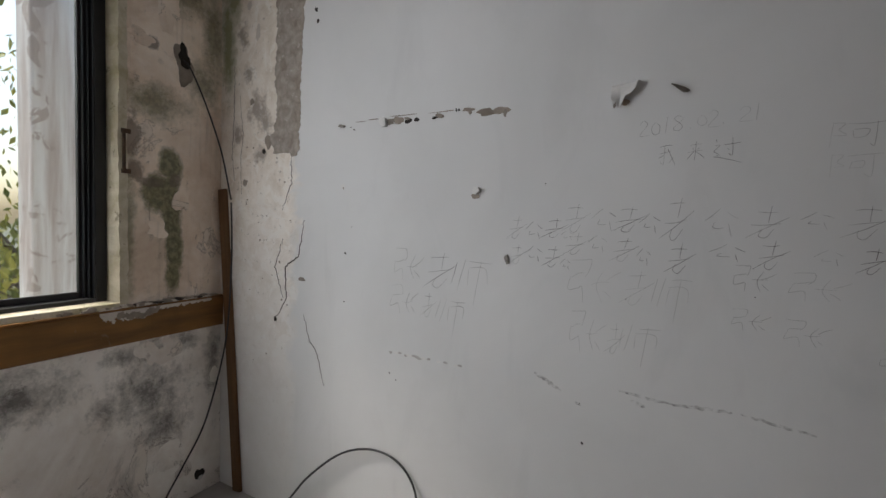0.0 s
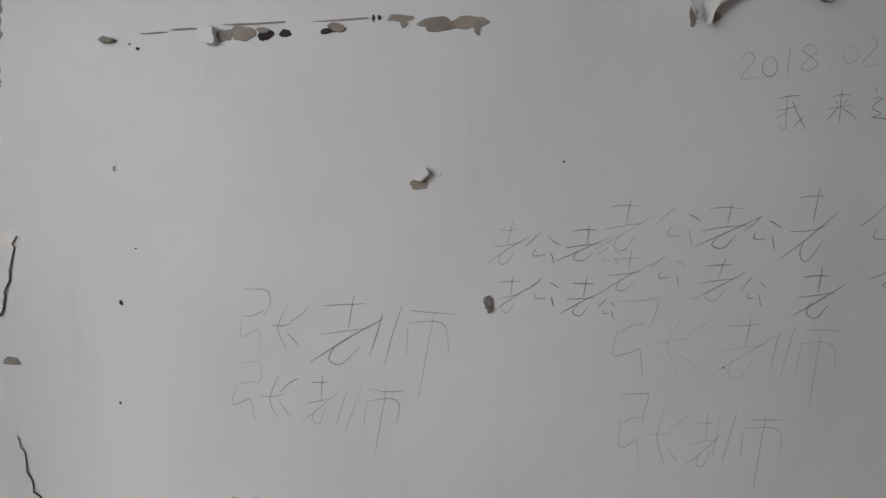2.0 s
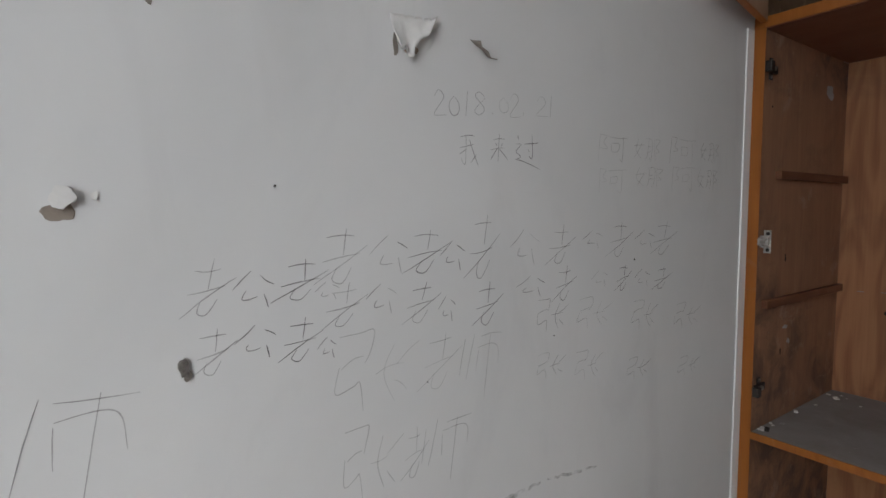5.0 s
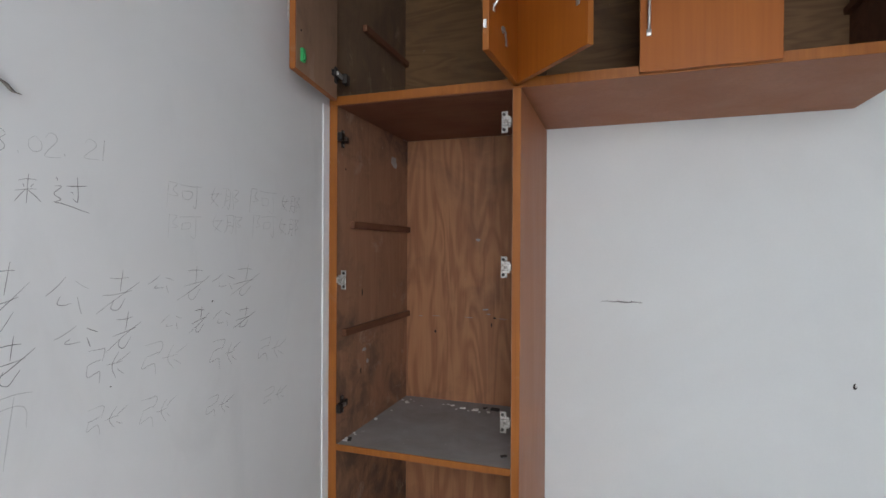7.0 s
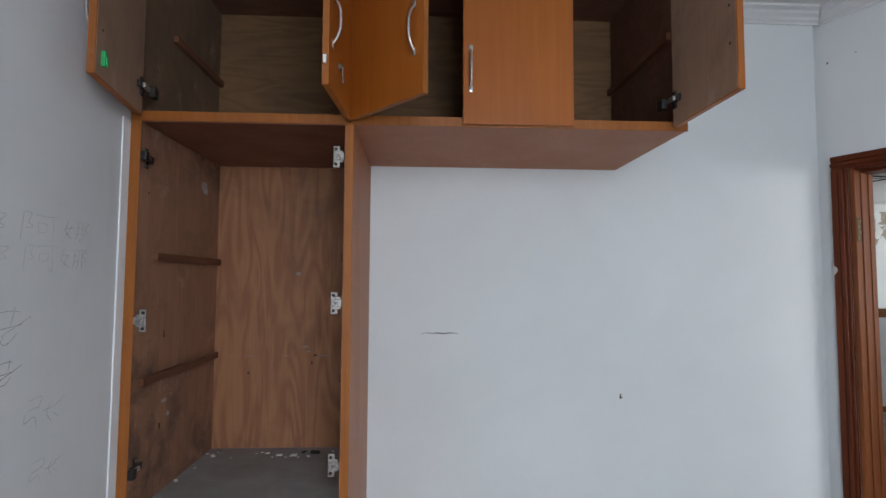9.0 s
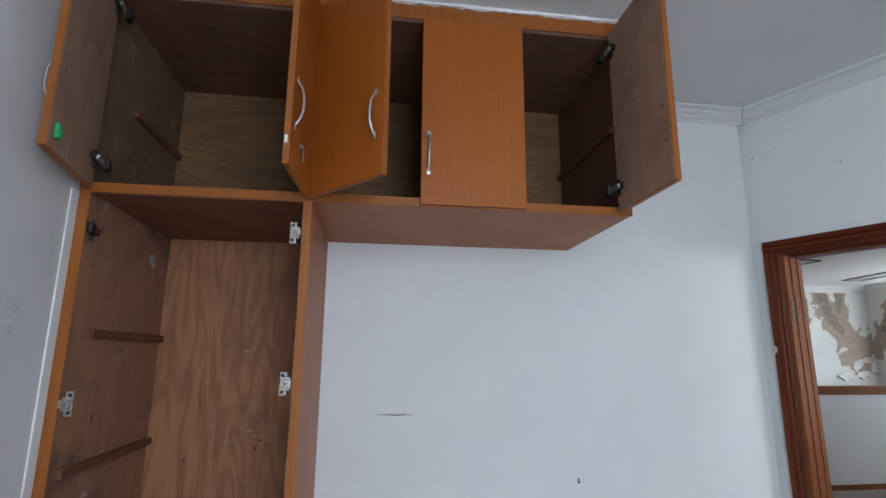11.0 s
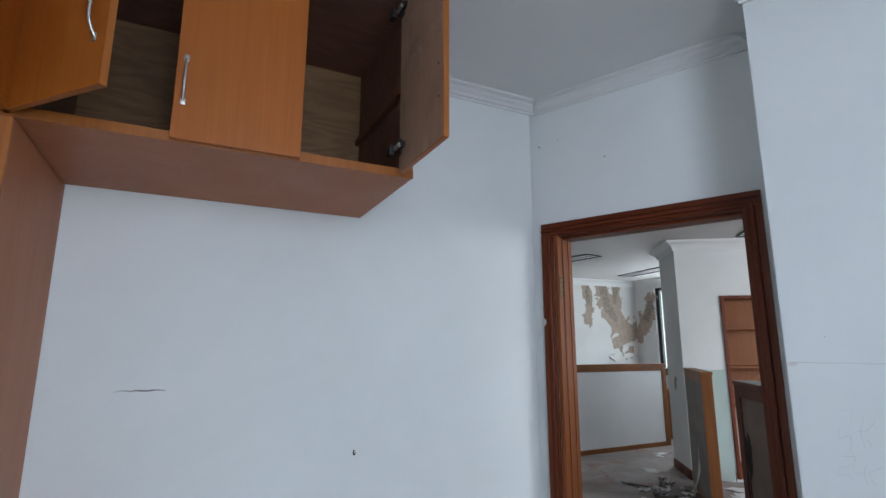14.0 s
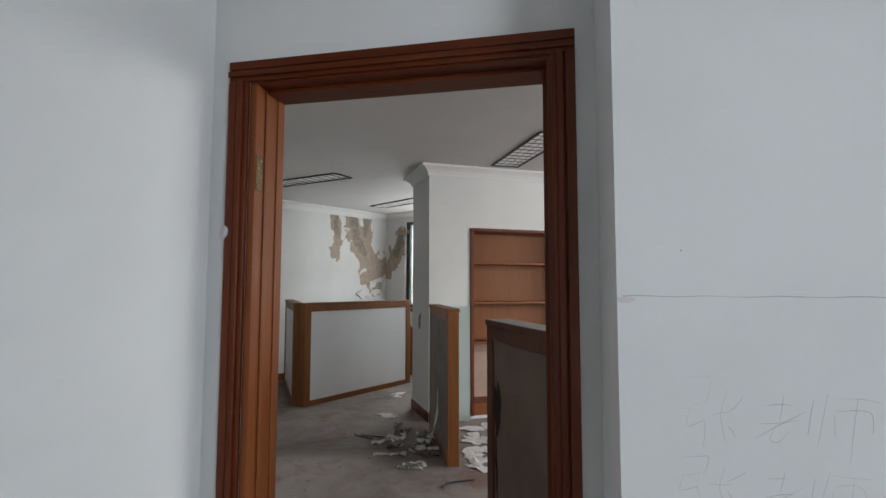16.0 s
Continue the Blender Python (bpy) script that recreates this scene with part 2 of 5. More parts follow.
def pier_build(t, n, l, b):
    v = coords(t)
    streak = noise_of(t, coords(t, (9, 9, 0.7)), 1.0, 6, 0.65, 0.4)
    col = mix(t, grey(t, streak, 0.38, 0.62), (0.88, 0.86, 0.85), (0.54, 0.46, 0.42))
    chips = grey(t, noise_of(t, v, 5, 6, 0.65, 0.8), 0.58, 0.60)
    col = mix(t, math_of(t, "MULTIPLY", chips, 0.75), col, (0.42, 0.34, 0.30))
    l.new(col, b.inputs["Base Color"])
    b.inputs["Roughness"].default_value = 0.9
    bump(t, b, noise_of(t, v, 14, 5), 0.3, 0.01)


def peel_wall_build(t, n, l, b):
    v = coords(t)
    col = mix(t, grey(t, noise_of(t, v, 1.0, 5), 0.35, 0.65), (0.62, 0.62, 0.61), (0.72, 0.72, 0.71))
    l.new(col, b.inputs["Base Color"])
    b.inputs["Roughness"].default_value = 0.8
    bump(t, b, noise_of(t, v, 10, 5), 0.2, 0.01)


def floor_build(t, n, l, b):
    v = coords(t)
    col = mix(t, grey(t, noise_of(t, v, 1.3, 7, 0.65, 0.5), 0.35, 0.65), (0.15, 0.122, 0.108), (0.34, 0.295, 0.265))
    red = grey(t, noise_of(t, v, 1.8, 5, 0.6, 0.7), 0.56, 0.66)
    col = mix(t, math_of(t, "MULTIPLY", red, 0.7), col, (0.21, 0.105, 0.08))
    dust = grey(t, noise_of(t, v, 16, 8, 0.75, 0.2), 0.60, 0.68)
    col = mix(t, math_of(t, "MULTIPLY", dust, 0.55), col, (0.55, 0.54, 0.52))
    l.new(col, b.inputs["Base Color"])
    b.inputs["Roughness"].default_value = 0.8
    bump(t, b, noise_of(t, v, 30, 6, 0.7), 0.4, 0.008)


def pencil_build(t, n, l, b, weight=1.0):
    b.inputs["Base Color"].default_value = (0.09, 0.09, 0.095, 1)
    b.inputs["Roughness"].default_value = 0.6
    tr = n.new("ShaderNodeBsdfTransparent")
    ms = n.new("ShaderNodeMixShader")
    k = math_plain(t, "ADD", math_plain(t, "MULTIPLY", grey(t, noise_of(t, coords(t), 5, 3), 0.35, 0.65), 0.4), math_plain(t, "MULTIPLY", noise_of(t, coords(t), 160, 2), 0.35))
    l.new(math_plain(t, "MULTIPLY", k, weight), ms.inputs[0])
    l.new(tr.outputs[0], ms.inputs[1])
    l.new(b.outputs[0], ms.inputs[2])
    l.new(ms.outputs[0], n["Material Output"].inputs[0])


def smudge_build(t, n, l, b):
    b.inputs["Base Color"].default_value = (0.20, 0.20, 0.20, 1)
    b.inputs["Roughness"].default_value = 0.7
    tr = n.new("ShaderNodeBsdfTransparent")
    ms = n.new("ShaderNodeMixShader")
    k = math_of(t, "MULTIPLY", grey(t, noise_of(t, coords(t), 45, 4, 0.6), 0.42, 0.72), 0.6)
    l.new(k, ms.inputs[0])
    l.new(tr.outputs[0], ms.inputs[1])
    l.new(b.outputs[0], ms.inputs[2])
    l.new(ms.outputs[0], n["Material Output"].inputs[0])


def glass_build(t, n, l, b):
    b.inputs["Base Color"].default_value = (0.9, 0.96, 0.94, 1)
    b.inputs["Roughness"].default_value = 0.02
    b.inputs["Transmission Weight"].default_value = 1.0
    b.inputs["IOR"].default_value = 1.45


def pale_glass_build(t, n, l, b):
    v = coords(t)
    l.new(mix(t, grey(t, noise_of(t, v, 4, 4), 0.3, 0.7), (0.62, 0.74, 0.70), (0.70, 0.80, 0.77)), b.inputs["Base Color"])
    b.inputs["Roughness"].default_value = 0.35
    b.inputs["Transmission Weight"].default_value = 0.55


def leaf_build(t, n, l, b):
    g = t.nodes.new("ShaderNodeNewGeometry")
    col = ramp(t, g.outputs["Random Per Island"], [(0.0, (0.12, 0.15, 0.025)), (0.5, (0.27, 0.28, 0.04)), (1.0, (0.42, 0.38, 0.06))])
    l.new(col, b.inputs["Base Color"])
    b.inputs["Roughness"].default_value = 0.5
    b.inputs["Transmission Weight"].default_value = 0.0


PAINT = paint("white_wall_paint", (0.722, 0.747, 0.740), (0.802, 0.829, 0.821), 0.9)
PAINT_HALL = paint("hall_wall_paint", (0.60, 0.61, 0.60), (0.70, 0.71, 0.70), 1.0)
CEIL = paint("ceiling_paint", (0.64, 0.64, 0.63), (0.72, 0.72, 0.71), 0.7)
# Ceiling white lowered: the hall ceiling's lack of light is in the paint.
CEIL_HALL = paint("dimmed_ceiling_paint", (0.47, 0.46, 0.45), (0.56, 0.55, 0.54), 0.6)
PLASTER_W = material("written_wall", wall_writing_build)
MOULD = material("mouldy_plaster", wall_mould_build)
PEELW = material("hall_far_wall", peel_wall_build)
BARE = paint("bare_plaster", (0.20, 0.165, 0.135), (0.33, 0.285, 0.24), 14, 0.9, 0.6, 0.05, (0.5, 0.46, 0.42))
MORTAR = paint("pitted_mortar", (0.22, 0.185, 0.155), (0.42, 0.375, 0.33), 22, 0.95, 0.9, 0.09, (0.58, 0.53, 0.48))
GREYBARE = paint("grey_cement", (0.17, 0.148, 0.125), (0.29, 0.26, 0.225), 25, 0.9, 0.5, 0.05)
CREAM = paint("cream_reveal", (0.66, 0.61, 0.50), (0.38, 0.33, 0.21), 9, 0.85, 0.6, 0.10, (0.10, 0.08, 0.05))
PALEBARE = paint("pale_plaster", (0.50, 0.45, 0.40), (0.60, 0.55, 0.50), 8, 0.9, 0.5, 0.08, (0.15, 0.13, 0.11))
PAPER = paint("paint_flake", (0.62, 0.61, 0.59), (0.72, 0.71, 0.69), 12, 0.8, 0.3)
# Unseen room floor; its tone is set by the bounce light it should give.
ROOMFLOOR = paint("unseen_floor_concrete", (0.22, 0.20, 0.185), (0.32, 0.30, 0.28), 2.0, 0.9, 0.4, 0.05)
FLOOR = material("dirty_concrete", floor_build)
DUST = paint("dusty_board", (0.22, 0.20, 0.19), (0.30, 0.28, 0.27), 6, 0.9, 0.3, 0.03, (0.5, 0.5, 0.48))
ORANGE = veneer("orange_beech_veneer", (0.345, 0.103, 0.011), (0.272, 0.076, 0.009), relief=0.02)
EDGE = veneer("orange_edge_band", (0.33, 0.114, 0.020), (0.23, 0.073, 0.013), wear=0.22)
PINK = veneer("pinkish_laminate", (0.40, 0.155, 0.062), (0.34, 0.125, 0.047), 0.45)
# Pinkish laminate darkened: shade under the wardrobe top is put into the colour.
DARKPINK = veneer("shaded_reddish_laminate", (0.215, 0.085, 0.045), (0.150, 0.056, 0.030), 0.5, (60, 2.2, 60))
RAW = plywood("raw_plywood", (0.365, 0.166, 0.072), (0.210, 0.085, 0.036), 2, 0.3, 1.3, 0.42)
RAW_SIDE = plywood("mouldy_plywood", (0.37, 0.190, 0.106), (0.265, 0.126, 0.069), 2, 0.45, 1.0, 0.2, 0.75)
# Plywood darkened: the shade inside the overhead cabinets is in the colour.
RAW_H = plywood("raw_plywood_dimmed", (0.195, 0.104, 0.038), (0.120, 0.058, 0.020), 1, 0.4, 1.6, 0.42)
RAW_GREY = plywood("grey_door_back", (0.36, 0.225, 0.145), (0.285, 0.168, 0.105), 2, 0.45, 1.0, 0.15, 0.25)
BATTEN = veneer("dark_batten", (0.20, 0.085, 0.042), (0.12, 0.048, 0.025), 0.6, (4, 60, 60))
CASING = veneer("red_brown_casing", (0.175, 0.038, 0.010), (0.080, 0.017, 0.005), 0.36, (45, 45, 1.5), 0.08, 0.10)
CASING_H = veneer("red_brown_casing_across", (0.175, 0.038, 0.010), (0.080, 0.017, 0.005), 0.36, (1.5, 45, 45), 0.08, 0.10)
SILLWOOD = veneer("old_board", (0.33, 0.160, 0.042), (0.085, 0.043, 0.018), 0.6, (1.6, 30, 14), 0.15, 0.6)
POSTWOOD = veneer("old_post", (0.175, 0.092, 0.038), (0.075, 0.039, 0.018), 0.6, (40, 40, 1.6), 0.15, 0.2)
HALLWOOD = veneer("hall_orange_wood", (0.27, 0.105, 0.030), (0.18, 0.066, 0.019), 0.42)
# Hall wood with pale dusty wear, darkened to hold the counter's shade.
SHADEDWOOD = veneer("dusty_shaded_wood", (0.145, 0.062, 0.035), (0.090, 0.036, 0.022), 0.6, wear=0.15)
BOOKWOOD = veneer("bookcase_wood", (0.235, 0.080, 0.018), (0.165, 0.052, 0.011), 0.5)
TAPE = paint("tape_residue", (0.34, 0.325, 0.305), (0.46, 0.445, 0.43), 30, 0.9, 0.4, 0.08)
TAN = paint("tan_undercoat", (0.31, 0.245, 0.195), (0.43, 0.35, 0.285), 16, 0.9, 0.5, 0.05)
# Real hue, but toned down to carry the shade of the cabinet tops and sides.
REDPLY = plywood("reddish_plywood_dimmed", (0.180, 0.080, 0.045), (0.120, 0.050, 0.028), 1, 0.4, 1.2, 0.35)
GREYPLY = plywood("grey_brown_plywood_dimmed", (0.205, 0.128, 0.074), (0.150, 0.090, 0.050), 2, 0.4, 1.0, 0.2, 0.3)
# Casing wood brightened: the hall light on the left jamb is in its colour.
JAMB = veneer("lit_jamb", (0.255, 0.080, 0.020), (0.150, 0.042, 0.011), 0.38, (45, 45, 1.5), 0.08, 0.15)
COUNTER = paint("brown_stained_panel", (0.150, 0.105, 0.080), (0.215, 0.160, 0.128), 3.0, 0.75, 0.4, 0.06)
BAREBACK = paint("bare_board_back", (0.34, 0.235, 0.18), (0.42, 0.31, 0.25), 5.0, 0.85, 0.3, 0.05)
OAK = veneer("light_oak_board", (0.38, 0.215, 0.088), (0.30, 0.16, 0.062), 0.55)
PANELW = paint("white_panel", (0.76, 0.76, 0.77), (0.82, 0.82, 0.83), 2.0, 0.5, 0.05)
PANELD = paint("dirty_grey_panel", (0.15, 0.13, 0.118), (0.25, 0.22, 0.20), 4.0, 0.75, 0.4, 0.08)
BLACK = paint("black_aluminium", (0.007, 0.007, 0.008), (0.012, 0.012, 0.013), 8, 0.5, 0.05)
RIB = paint("highlight_rib", (0.016, 0.017, 0.020), (0.026, 0.028, 0.032), 12, 0.35, 0.05)
CABLE = paint("black_cable", (0.018, 0.018, 0.02), (0.03, 0.03, 0.032), 30, 0.45, 0.05)
HOLE = paint("dark_hole", (0.02, 0.016, 0.013), (0.035, 0.03, 0.025), 30, 0.95, 0.3)
CRACK = paint("crack", (0.025, 0.02, 0.017), (0.07, 0.058, 0.05), 60, 0.9, 0.2)
STEEL = metal("nickel", (0.62, 0.60, 0.57), 0.28, 0.35)
PALESTEEL = metal("dull_zinc", (0.45, 0.43, 0.40), 0.40, 0.65)
DARKSTEEL = metal("rusty_steel", (0.30, 0.28, 0.26), 0.45, 0.7)
BLACKSTEEL = metal("blackened_steel", (0.05, 0.047, 0.044), 0.4, 0.6)
RUST = paint("rust", (0.035, 0.022, 0.014), (0.10, 0.055, 0.03), 40, 0.9, 0.6, 0.06)
# Brass darkened: the shade of the hinge recess is in the colour.
BRASS = metal("shaded_brass", (0.17, 0.115, 0.055), 0.5, 0.75)
# Near-white paint stands for window light mirrored in the fitting's cells.
REFLECT = paint("window_lit_reflector", (0.88, 0.89, 0.90), (0.92, 0.92, 0.92), 5, 0.3, 0.02)
TUBE = paint("white_tube", (0.75, 0.76, 0.76), (0.8, 0.8, 0.8), 5, 0.3, 0.02)
GREEN = paint("green_plastic", (0.03, 0.33, 0.09), (0.04, 0.40, 0.12), 40, 0.45, 0.05)
PENCIL = material("pencil", lambda t, n, l, b: pencil_build(t, n, l, b, 1.25))
FAINT = material("faint_pencil", lambda t, n, l, b: pencil_build(t, n, l, b, 0.80))
SMUDGE = material("smudge", smudge_build)
GLASS = material("window_glass", glass_build)
PALEGLASS = material("pale_green_glass", pale_glass_build)
LEAF = material("leaf", leaf_build)
BARK = paint("bark", (0.10, 0.075, 0.05), (0.17, 0.13, 0.09), 12, 0.9, 0.6)
PIER = material("weathered_render", pier_build)
GROUND = paint("outdoor_ground", (0.16, 0.17, 0.10), (0.24, 0.23, 0.18), 0.6, 0.95, 0.4)

# ---- mesh helpers ----
def box(bm, a, b, bevel=0.0, m=None):
    lo = [min(p, q) for p, q in zip(a, b)]
    hi = [max(p, q) for p, q in zip(a, b)]
    made = bmesh.ops.create_cube(bm, size=1.0)["verts"]
    for v in made:
        v.co = Vector([(l + h) / 2 + c * (h - l) for l, h, c in zip(lo, hi, v.co)])
    if bevel:
        edges = list({e for v in made for e in v.link_edges})
        made = bmesh.ops.bevel(bm, geom=edges, offset=bevel, segments=2, affect="EDGES", profile=0.5)["verts"]
    if m is not None:
        bmesh.ops.transform(bm, matrix=m, verts=[v for v in made if v.is_valid])
    return bm


def boxes(*pairs, bevel=0.0):
    bm = bmesh.new()
    for a, b in pairs:
        box(bm, a, b, bevel)
    return bm


def prism(bm, pts, z0, z1):
    low = [bm.verts.new((x, y, z0)) for x, y in pts]
    top = [bm.verts.new((x, y, z1)) for x, y in pts]
    bm.faces.new(low)
    bm.faces.new(top)
    for i in range(len(pts)):
        j = (i + 1) % len(pts)
        bm.faces.new((low[i], low[j], top[j], top[i]))
    bmesh.ops.recalc_face_normals(bm, faces=bm.faces[:])
    return bm


def rod(bm, a, b, r, n=10, r2=None):
    a, b = Vector(a), Vector(b)
    d = b - a
    m = Matrix.Translation((a + b) / 2) @ d.to_track_quat("Z", "Y").to_matrix().to_4x4()
    bmesh.ops.create_cone(bm, cap_ends=True, segments=n, radius1=r, radius2=r if r2 is None else r2, depth=d.length, matrix=m)
    return bm


def tube(bm, pts, r, n=8):
    """A round tube along a smooth line of points."""
    pts = [Vector(p) for p in pts]
    rings = []
    side = Vector((0.31, 0.77, 0.55))
    for i, p in enumerate(pts):
        d = (pts[min(i + 1, len(pts) - 1)] - pts[max(i - 1, 0)]).normalized()
        x = d.cross(side).normalized()
        y = d.cross(x)
        rings.append([bm.verts.new(p + r * (math.cos(k * math.tau / n) * x + math.sin(k * math.tau / n) * y)) for k in range(n)])
    for a, b in zip(rings, rings[1:]):
        for k in range(n):
            bm.faces.new((a[k], a[(k + 1) % n], b[(k + 1) % n], b[k]))
    bm.faces.new(rings[0][::-1])
    bm.faces.new(rings[-1])
    return bm


def spline(pts, steps=10):
    """A smooth line through the points."""
    p = [Vector(pts[0])] + [Vector(q) for q in pts] + [Vector(pts[-1])]
    out = []
    for a, b, c, d in zip(p, p[1:], p[2:], p[3:]):
        for i in range(steps):
            t = i / steps
            out.append(0.5 * (2 * b + (c - a) * t + (2 * a - 5 * b + 4 * c - d) * t * t + (3 * b - a - 3 * c + d) * t ** 3))
    return out + [p[-1]]


def mesh_of(name, bm, mat):
    me = bpy.data.meshes.new(name)
    bmesh.ops.recalc_face_normals(bm, faces=bm.faces[:])
    bm.to_mesh(me)
    bm.free()
    me.materials.append(mat)
    return me


def part(name, bm, mat, parent=None, label="", m=None, smooth=False):
    ob = new(name, mesh_of(name, bm, mat))
    if smooth:
        for p in ob.data.polygons:
            p.use_smooth = True
    ob.parent = parent
    if m is not None:
        ob.matrix_basis = m
    return tagged(ob, label)


def thing(name, m, label, category, group="", kind=""):
    ob = new(name)
    ob.empty_display_size = 0.1
    ob.matrix_basis = m
    return tagged(ob, label, category, group, kind)


def structure(name, bm, mat, label, category, m=None):
    ob = part(name, bm, mat, None, "", m)
    return tagged(ob, label, category, kind="structure")


I4 = Matrix.Identity(4)
rnd = random.Random(7)


def blob(bm, w, h, depth=0.004, n=18, rough=0.35, seed=0, lift=0.0):
    """A flat ragged patch in the xz plane, its front towards -y."""
    r = random.Random(seed)
    ph = [r.uniform(0, math.tau) for _ in range(5)]
    ring = []
    for i in range(n):
        a = math.tau * i / n
        k = 1 + rough * sum(math.sin((j + 2) * a + ph[j]) / (j + 1.5) for j in range(5)) * 0.6 + r.uniform(-0.5, 0.5) * rough * (0.5 if n < 30 else 0.22)
        ring.append((0.5 * w * k * math.cos(a), 0.5 * h * k * math.sin(a)))
    back = [bm.verts.new((x, 0.0, z)) for x, z in ring]
    front = [bm.verts.new((x * 0.96, -depth - lift * max(0, z / h + 0.5), z * 0.96)) for x, z in ring]
    bm.faces.new(front)
    for i in range(n):
        j = (i + 1) % n
        bm.faces.new((back[i], back[j], front[j], front[i]))
    return bm


def ribbon(bm, pts, width, y=-0.0012, taper=True):
    """A thin flat line in the xz plane."""
    n = len(pts)
    prev = None
    for i, (x, z) in enumerate(pts):
        xa, za = pts[max(i - 1, 0)]
        xb, zb = pts[min(i + 1, n - 1)]
        l = math.hypot(xb - xa, zb - za) or 1.0
        nx, nz = -(zb - za) / l, (xb - xa) / l
        k = width / 2 * (1.0 if not taper else 0.45 + 0.55 * math.sin(math.pi * min(max((i + 0.5) / n, 0.05), 0.95)))
        cur = (bm.verts.new((x + nx * k, y, z + nz * k)), bm.verts.new((x - nx * k, y, z - nz * k)))
        if prev:
            bm.faces.new((prev[0], prev[1], cur[1], cur[0]))
        prev = cur
    return bm

# ---- structure ----
def at(frame_m, x, y):
    p = frame_m @ Vector((x, y, 0))
    return (p.x, p.y)


HALL_FLOOR = [at(DOOR, -0.3, 0.001), (1.7, -1.0), (7.0, -0.8), (7.0, -9.0), (-3.2, -9.0), at(DOOR, 5.2, 0.001)]
structure("floor_hall", prism(bmesh.new(), HALL_FLOOR, -0.3, 0.0), FLOOR, "dusty stained concrete floor with white plaster crumbs", "floor")
ROOM_Z = -0.12
structure("floor", prism(bmesh.new(), [(-2.95, 2.1), (1.65, 2.1), (1.65, -1.05), at(DOOR, -0.05, 0.0), at(DOOR, 4.3, 0.0), (-2.6, -3.2)], ROOM_Z - 0.15, ROOM_Z), ROOMFLOOR, "unseen bare concrete floor of the room", "floor")
bm = prism(bmesh.new(), [(-2.95, 2.1), (1.65, 2.1), (1.65, -1.05), at(DOOR, -0.05, 0.1), at(DOOR, 4.3, 0.1), (-2.6, -3.2)], ROOM_H, ROOM_H + 0.15)
structure("ceiling", bm, CEIL, "plain white painted plaster ceiling", "ceiling")
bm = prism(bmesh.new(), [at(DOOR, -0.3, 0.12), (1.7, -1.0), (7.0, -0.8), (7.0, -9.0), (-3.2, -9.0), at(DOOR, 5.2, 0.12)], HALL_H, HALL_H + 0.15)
structure("ceiling_hall", bm, CEIL_HALL, "white plaster ceiling of the outer room, its shade painted in", "ceiling")

# the written wall, the cabinet wall
structure("wall_north", boxes(((-2.85, WALL_Y, -0.2), (1.62, WALL_Y + 0.2, ROOM_H + 0.1))), PLASTER_W, "grey-white wall with pencil writing, torn paint and a damp corner", "wall")
structure("wall_east", boxes(((WALL_X, -1.12, -0.2), (WALL_X + 0.15, 1.09, ROOM_H + 0.1)), ((WALL_X + 0.045, 1.09, -0.2), (WALL_X + 0.15, WALL_Y, ROOM_H + 0.1))), PAINT, "clean white painted wall with small scratches", "wall")
# the slanted door wall with its opening
O0, O1, OH = 0.112, 1.058, 2.022
structure("wall_door", boxes(((-0.12, 0, 0), (O0, 0.15, 2.95)), ((O1, 0, 0), (4.4, 0.15, 2.95)), ((O0, 0, OH), (O1, 0.15, 2.95))), PAINT, "white painted wall above and beside the doorway", "wall", DOOR)
# the boxed-out wall with the built-in closet
C0, C1, CT, CB = 1.69, 2.65, 2.116, 0.10
N = -BLOCK_N
structure("wall_south", boxes(
    ((BLOCK_S, N, -0.2), (C0, -0.002, ROOM_H)), ((C1, N, -0.2), (4.3, -0.002, ROOM_H)),
    ((C0, N, CT), (C1, -0.002, ROOM_H)), ((C0, N, -0.2), (C1, -0.002, CB))), PAINT, "projecting white wall with faint pencil writing and chipped edge", "wall", DOOR)
# the window wall
W0, W1, WB, WT = 0.55, 2.25, 0.93, 2.55
structure("wall_west", boxes(((-0.25, -0.24, -0.2), (W0, 0, ROOM_H + 0.1)), ((W1, -0.24, -0.2), (5.2, 0, ROOM_H + 0.1)),
    ((W0, -0.24, -0.2), (W1, 0, WB)), ((W0, -0.24, WT), (W1, 0, ROOM_H + 0.1))), MOULD, "damp plaster wall with black mould, brown stains and green algae", "wall", WIN)

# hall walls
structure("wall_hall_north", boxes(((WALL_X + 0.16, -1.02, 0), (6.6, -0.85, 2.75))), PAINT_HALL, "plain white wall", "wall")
PEELM = pose(6.30, -4.7, 0, 0, 0, -95.5)      # x along the wall away from the doorway, y towards the room is minus
structure("wall_hall_east", boxes(((-3.9, 0, 0), (2.35, 0.2, 2.75))), PEELW, "white wall with paint peeled off in brown patches", "wall", PEELM)
HW0, HW1, HWB, HWT = 3.9, 5.66, 1.0, 2.44
structure("wall_hall_far", boxes(((HW1, -7.0, 0), (6.3, -6.8, 2.75)), ((1.0, -7.0, 0), (HW0, -6.8, 2.75)),
    ((HW0, -7.0, 0), (HW1, -6.8, HWB)), ((HW0, -7.0, HWT), (HW1, -6.8, 2.75))), PEELW, "white window wall with peeling patches", "wall")
B0, B1, BT, BB = 0.447, 1.72, 1.963, 0.03
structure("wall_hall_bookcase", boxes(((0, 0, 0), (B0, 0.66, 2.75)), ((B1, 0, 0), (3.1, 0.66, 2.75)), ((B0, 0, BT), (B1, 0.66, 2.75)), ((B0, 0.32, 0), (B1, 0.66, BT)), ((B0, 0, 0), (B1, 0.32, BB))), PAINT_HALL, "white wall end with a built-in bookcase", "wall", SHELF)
HV0, HV1 = 1.2, 4.6
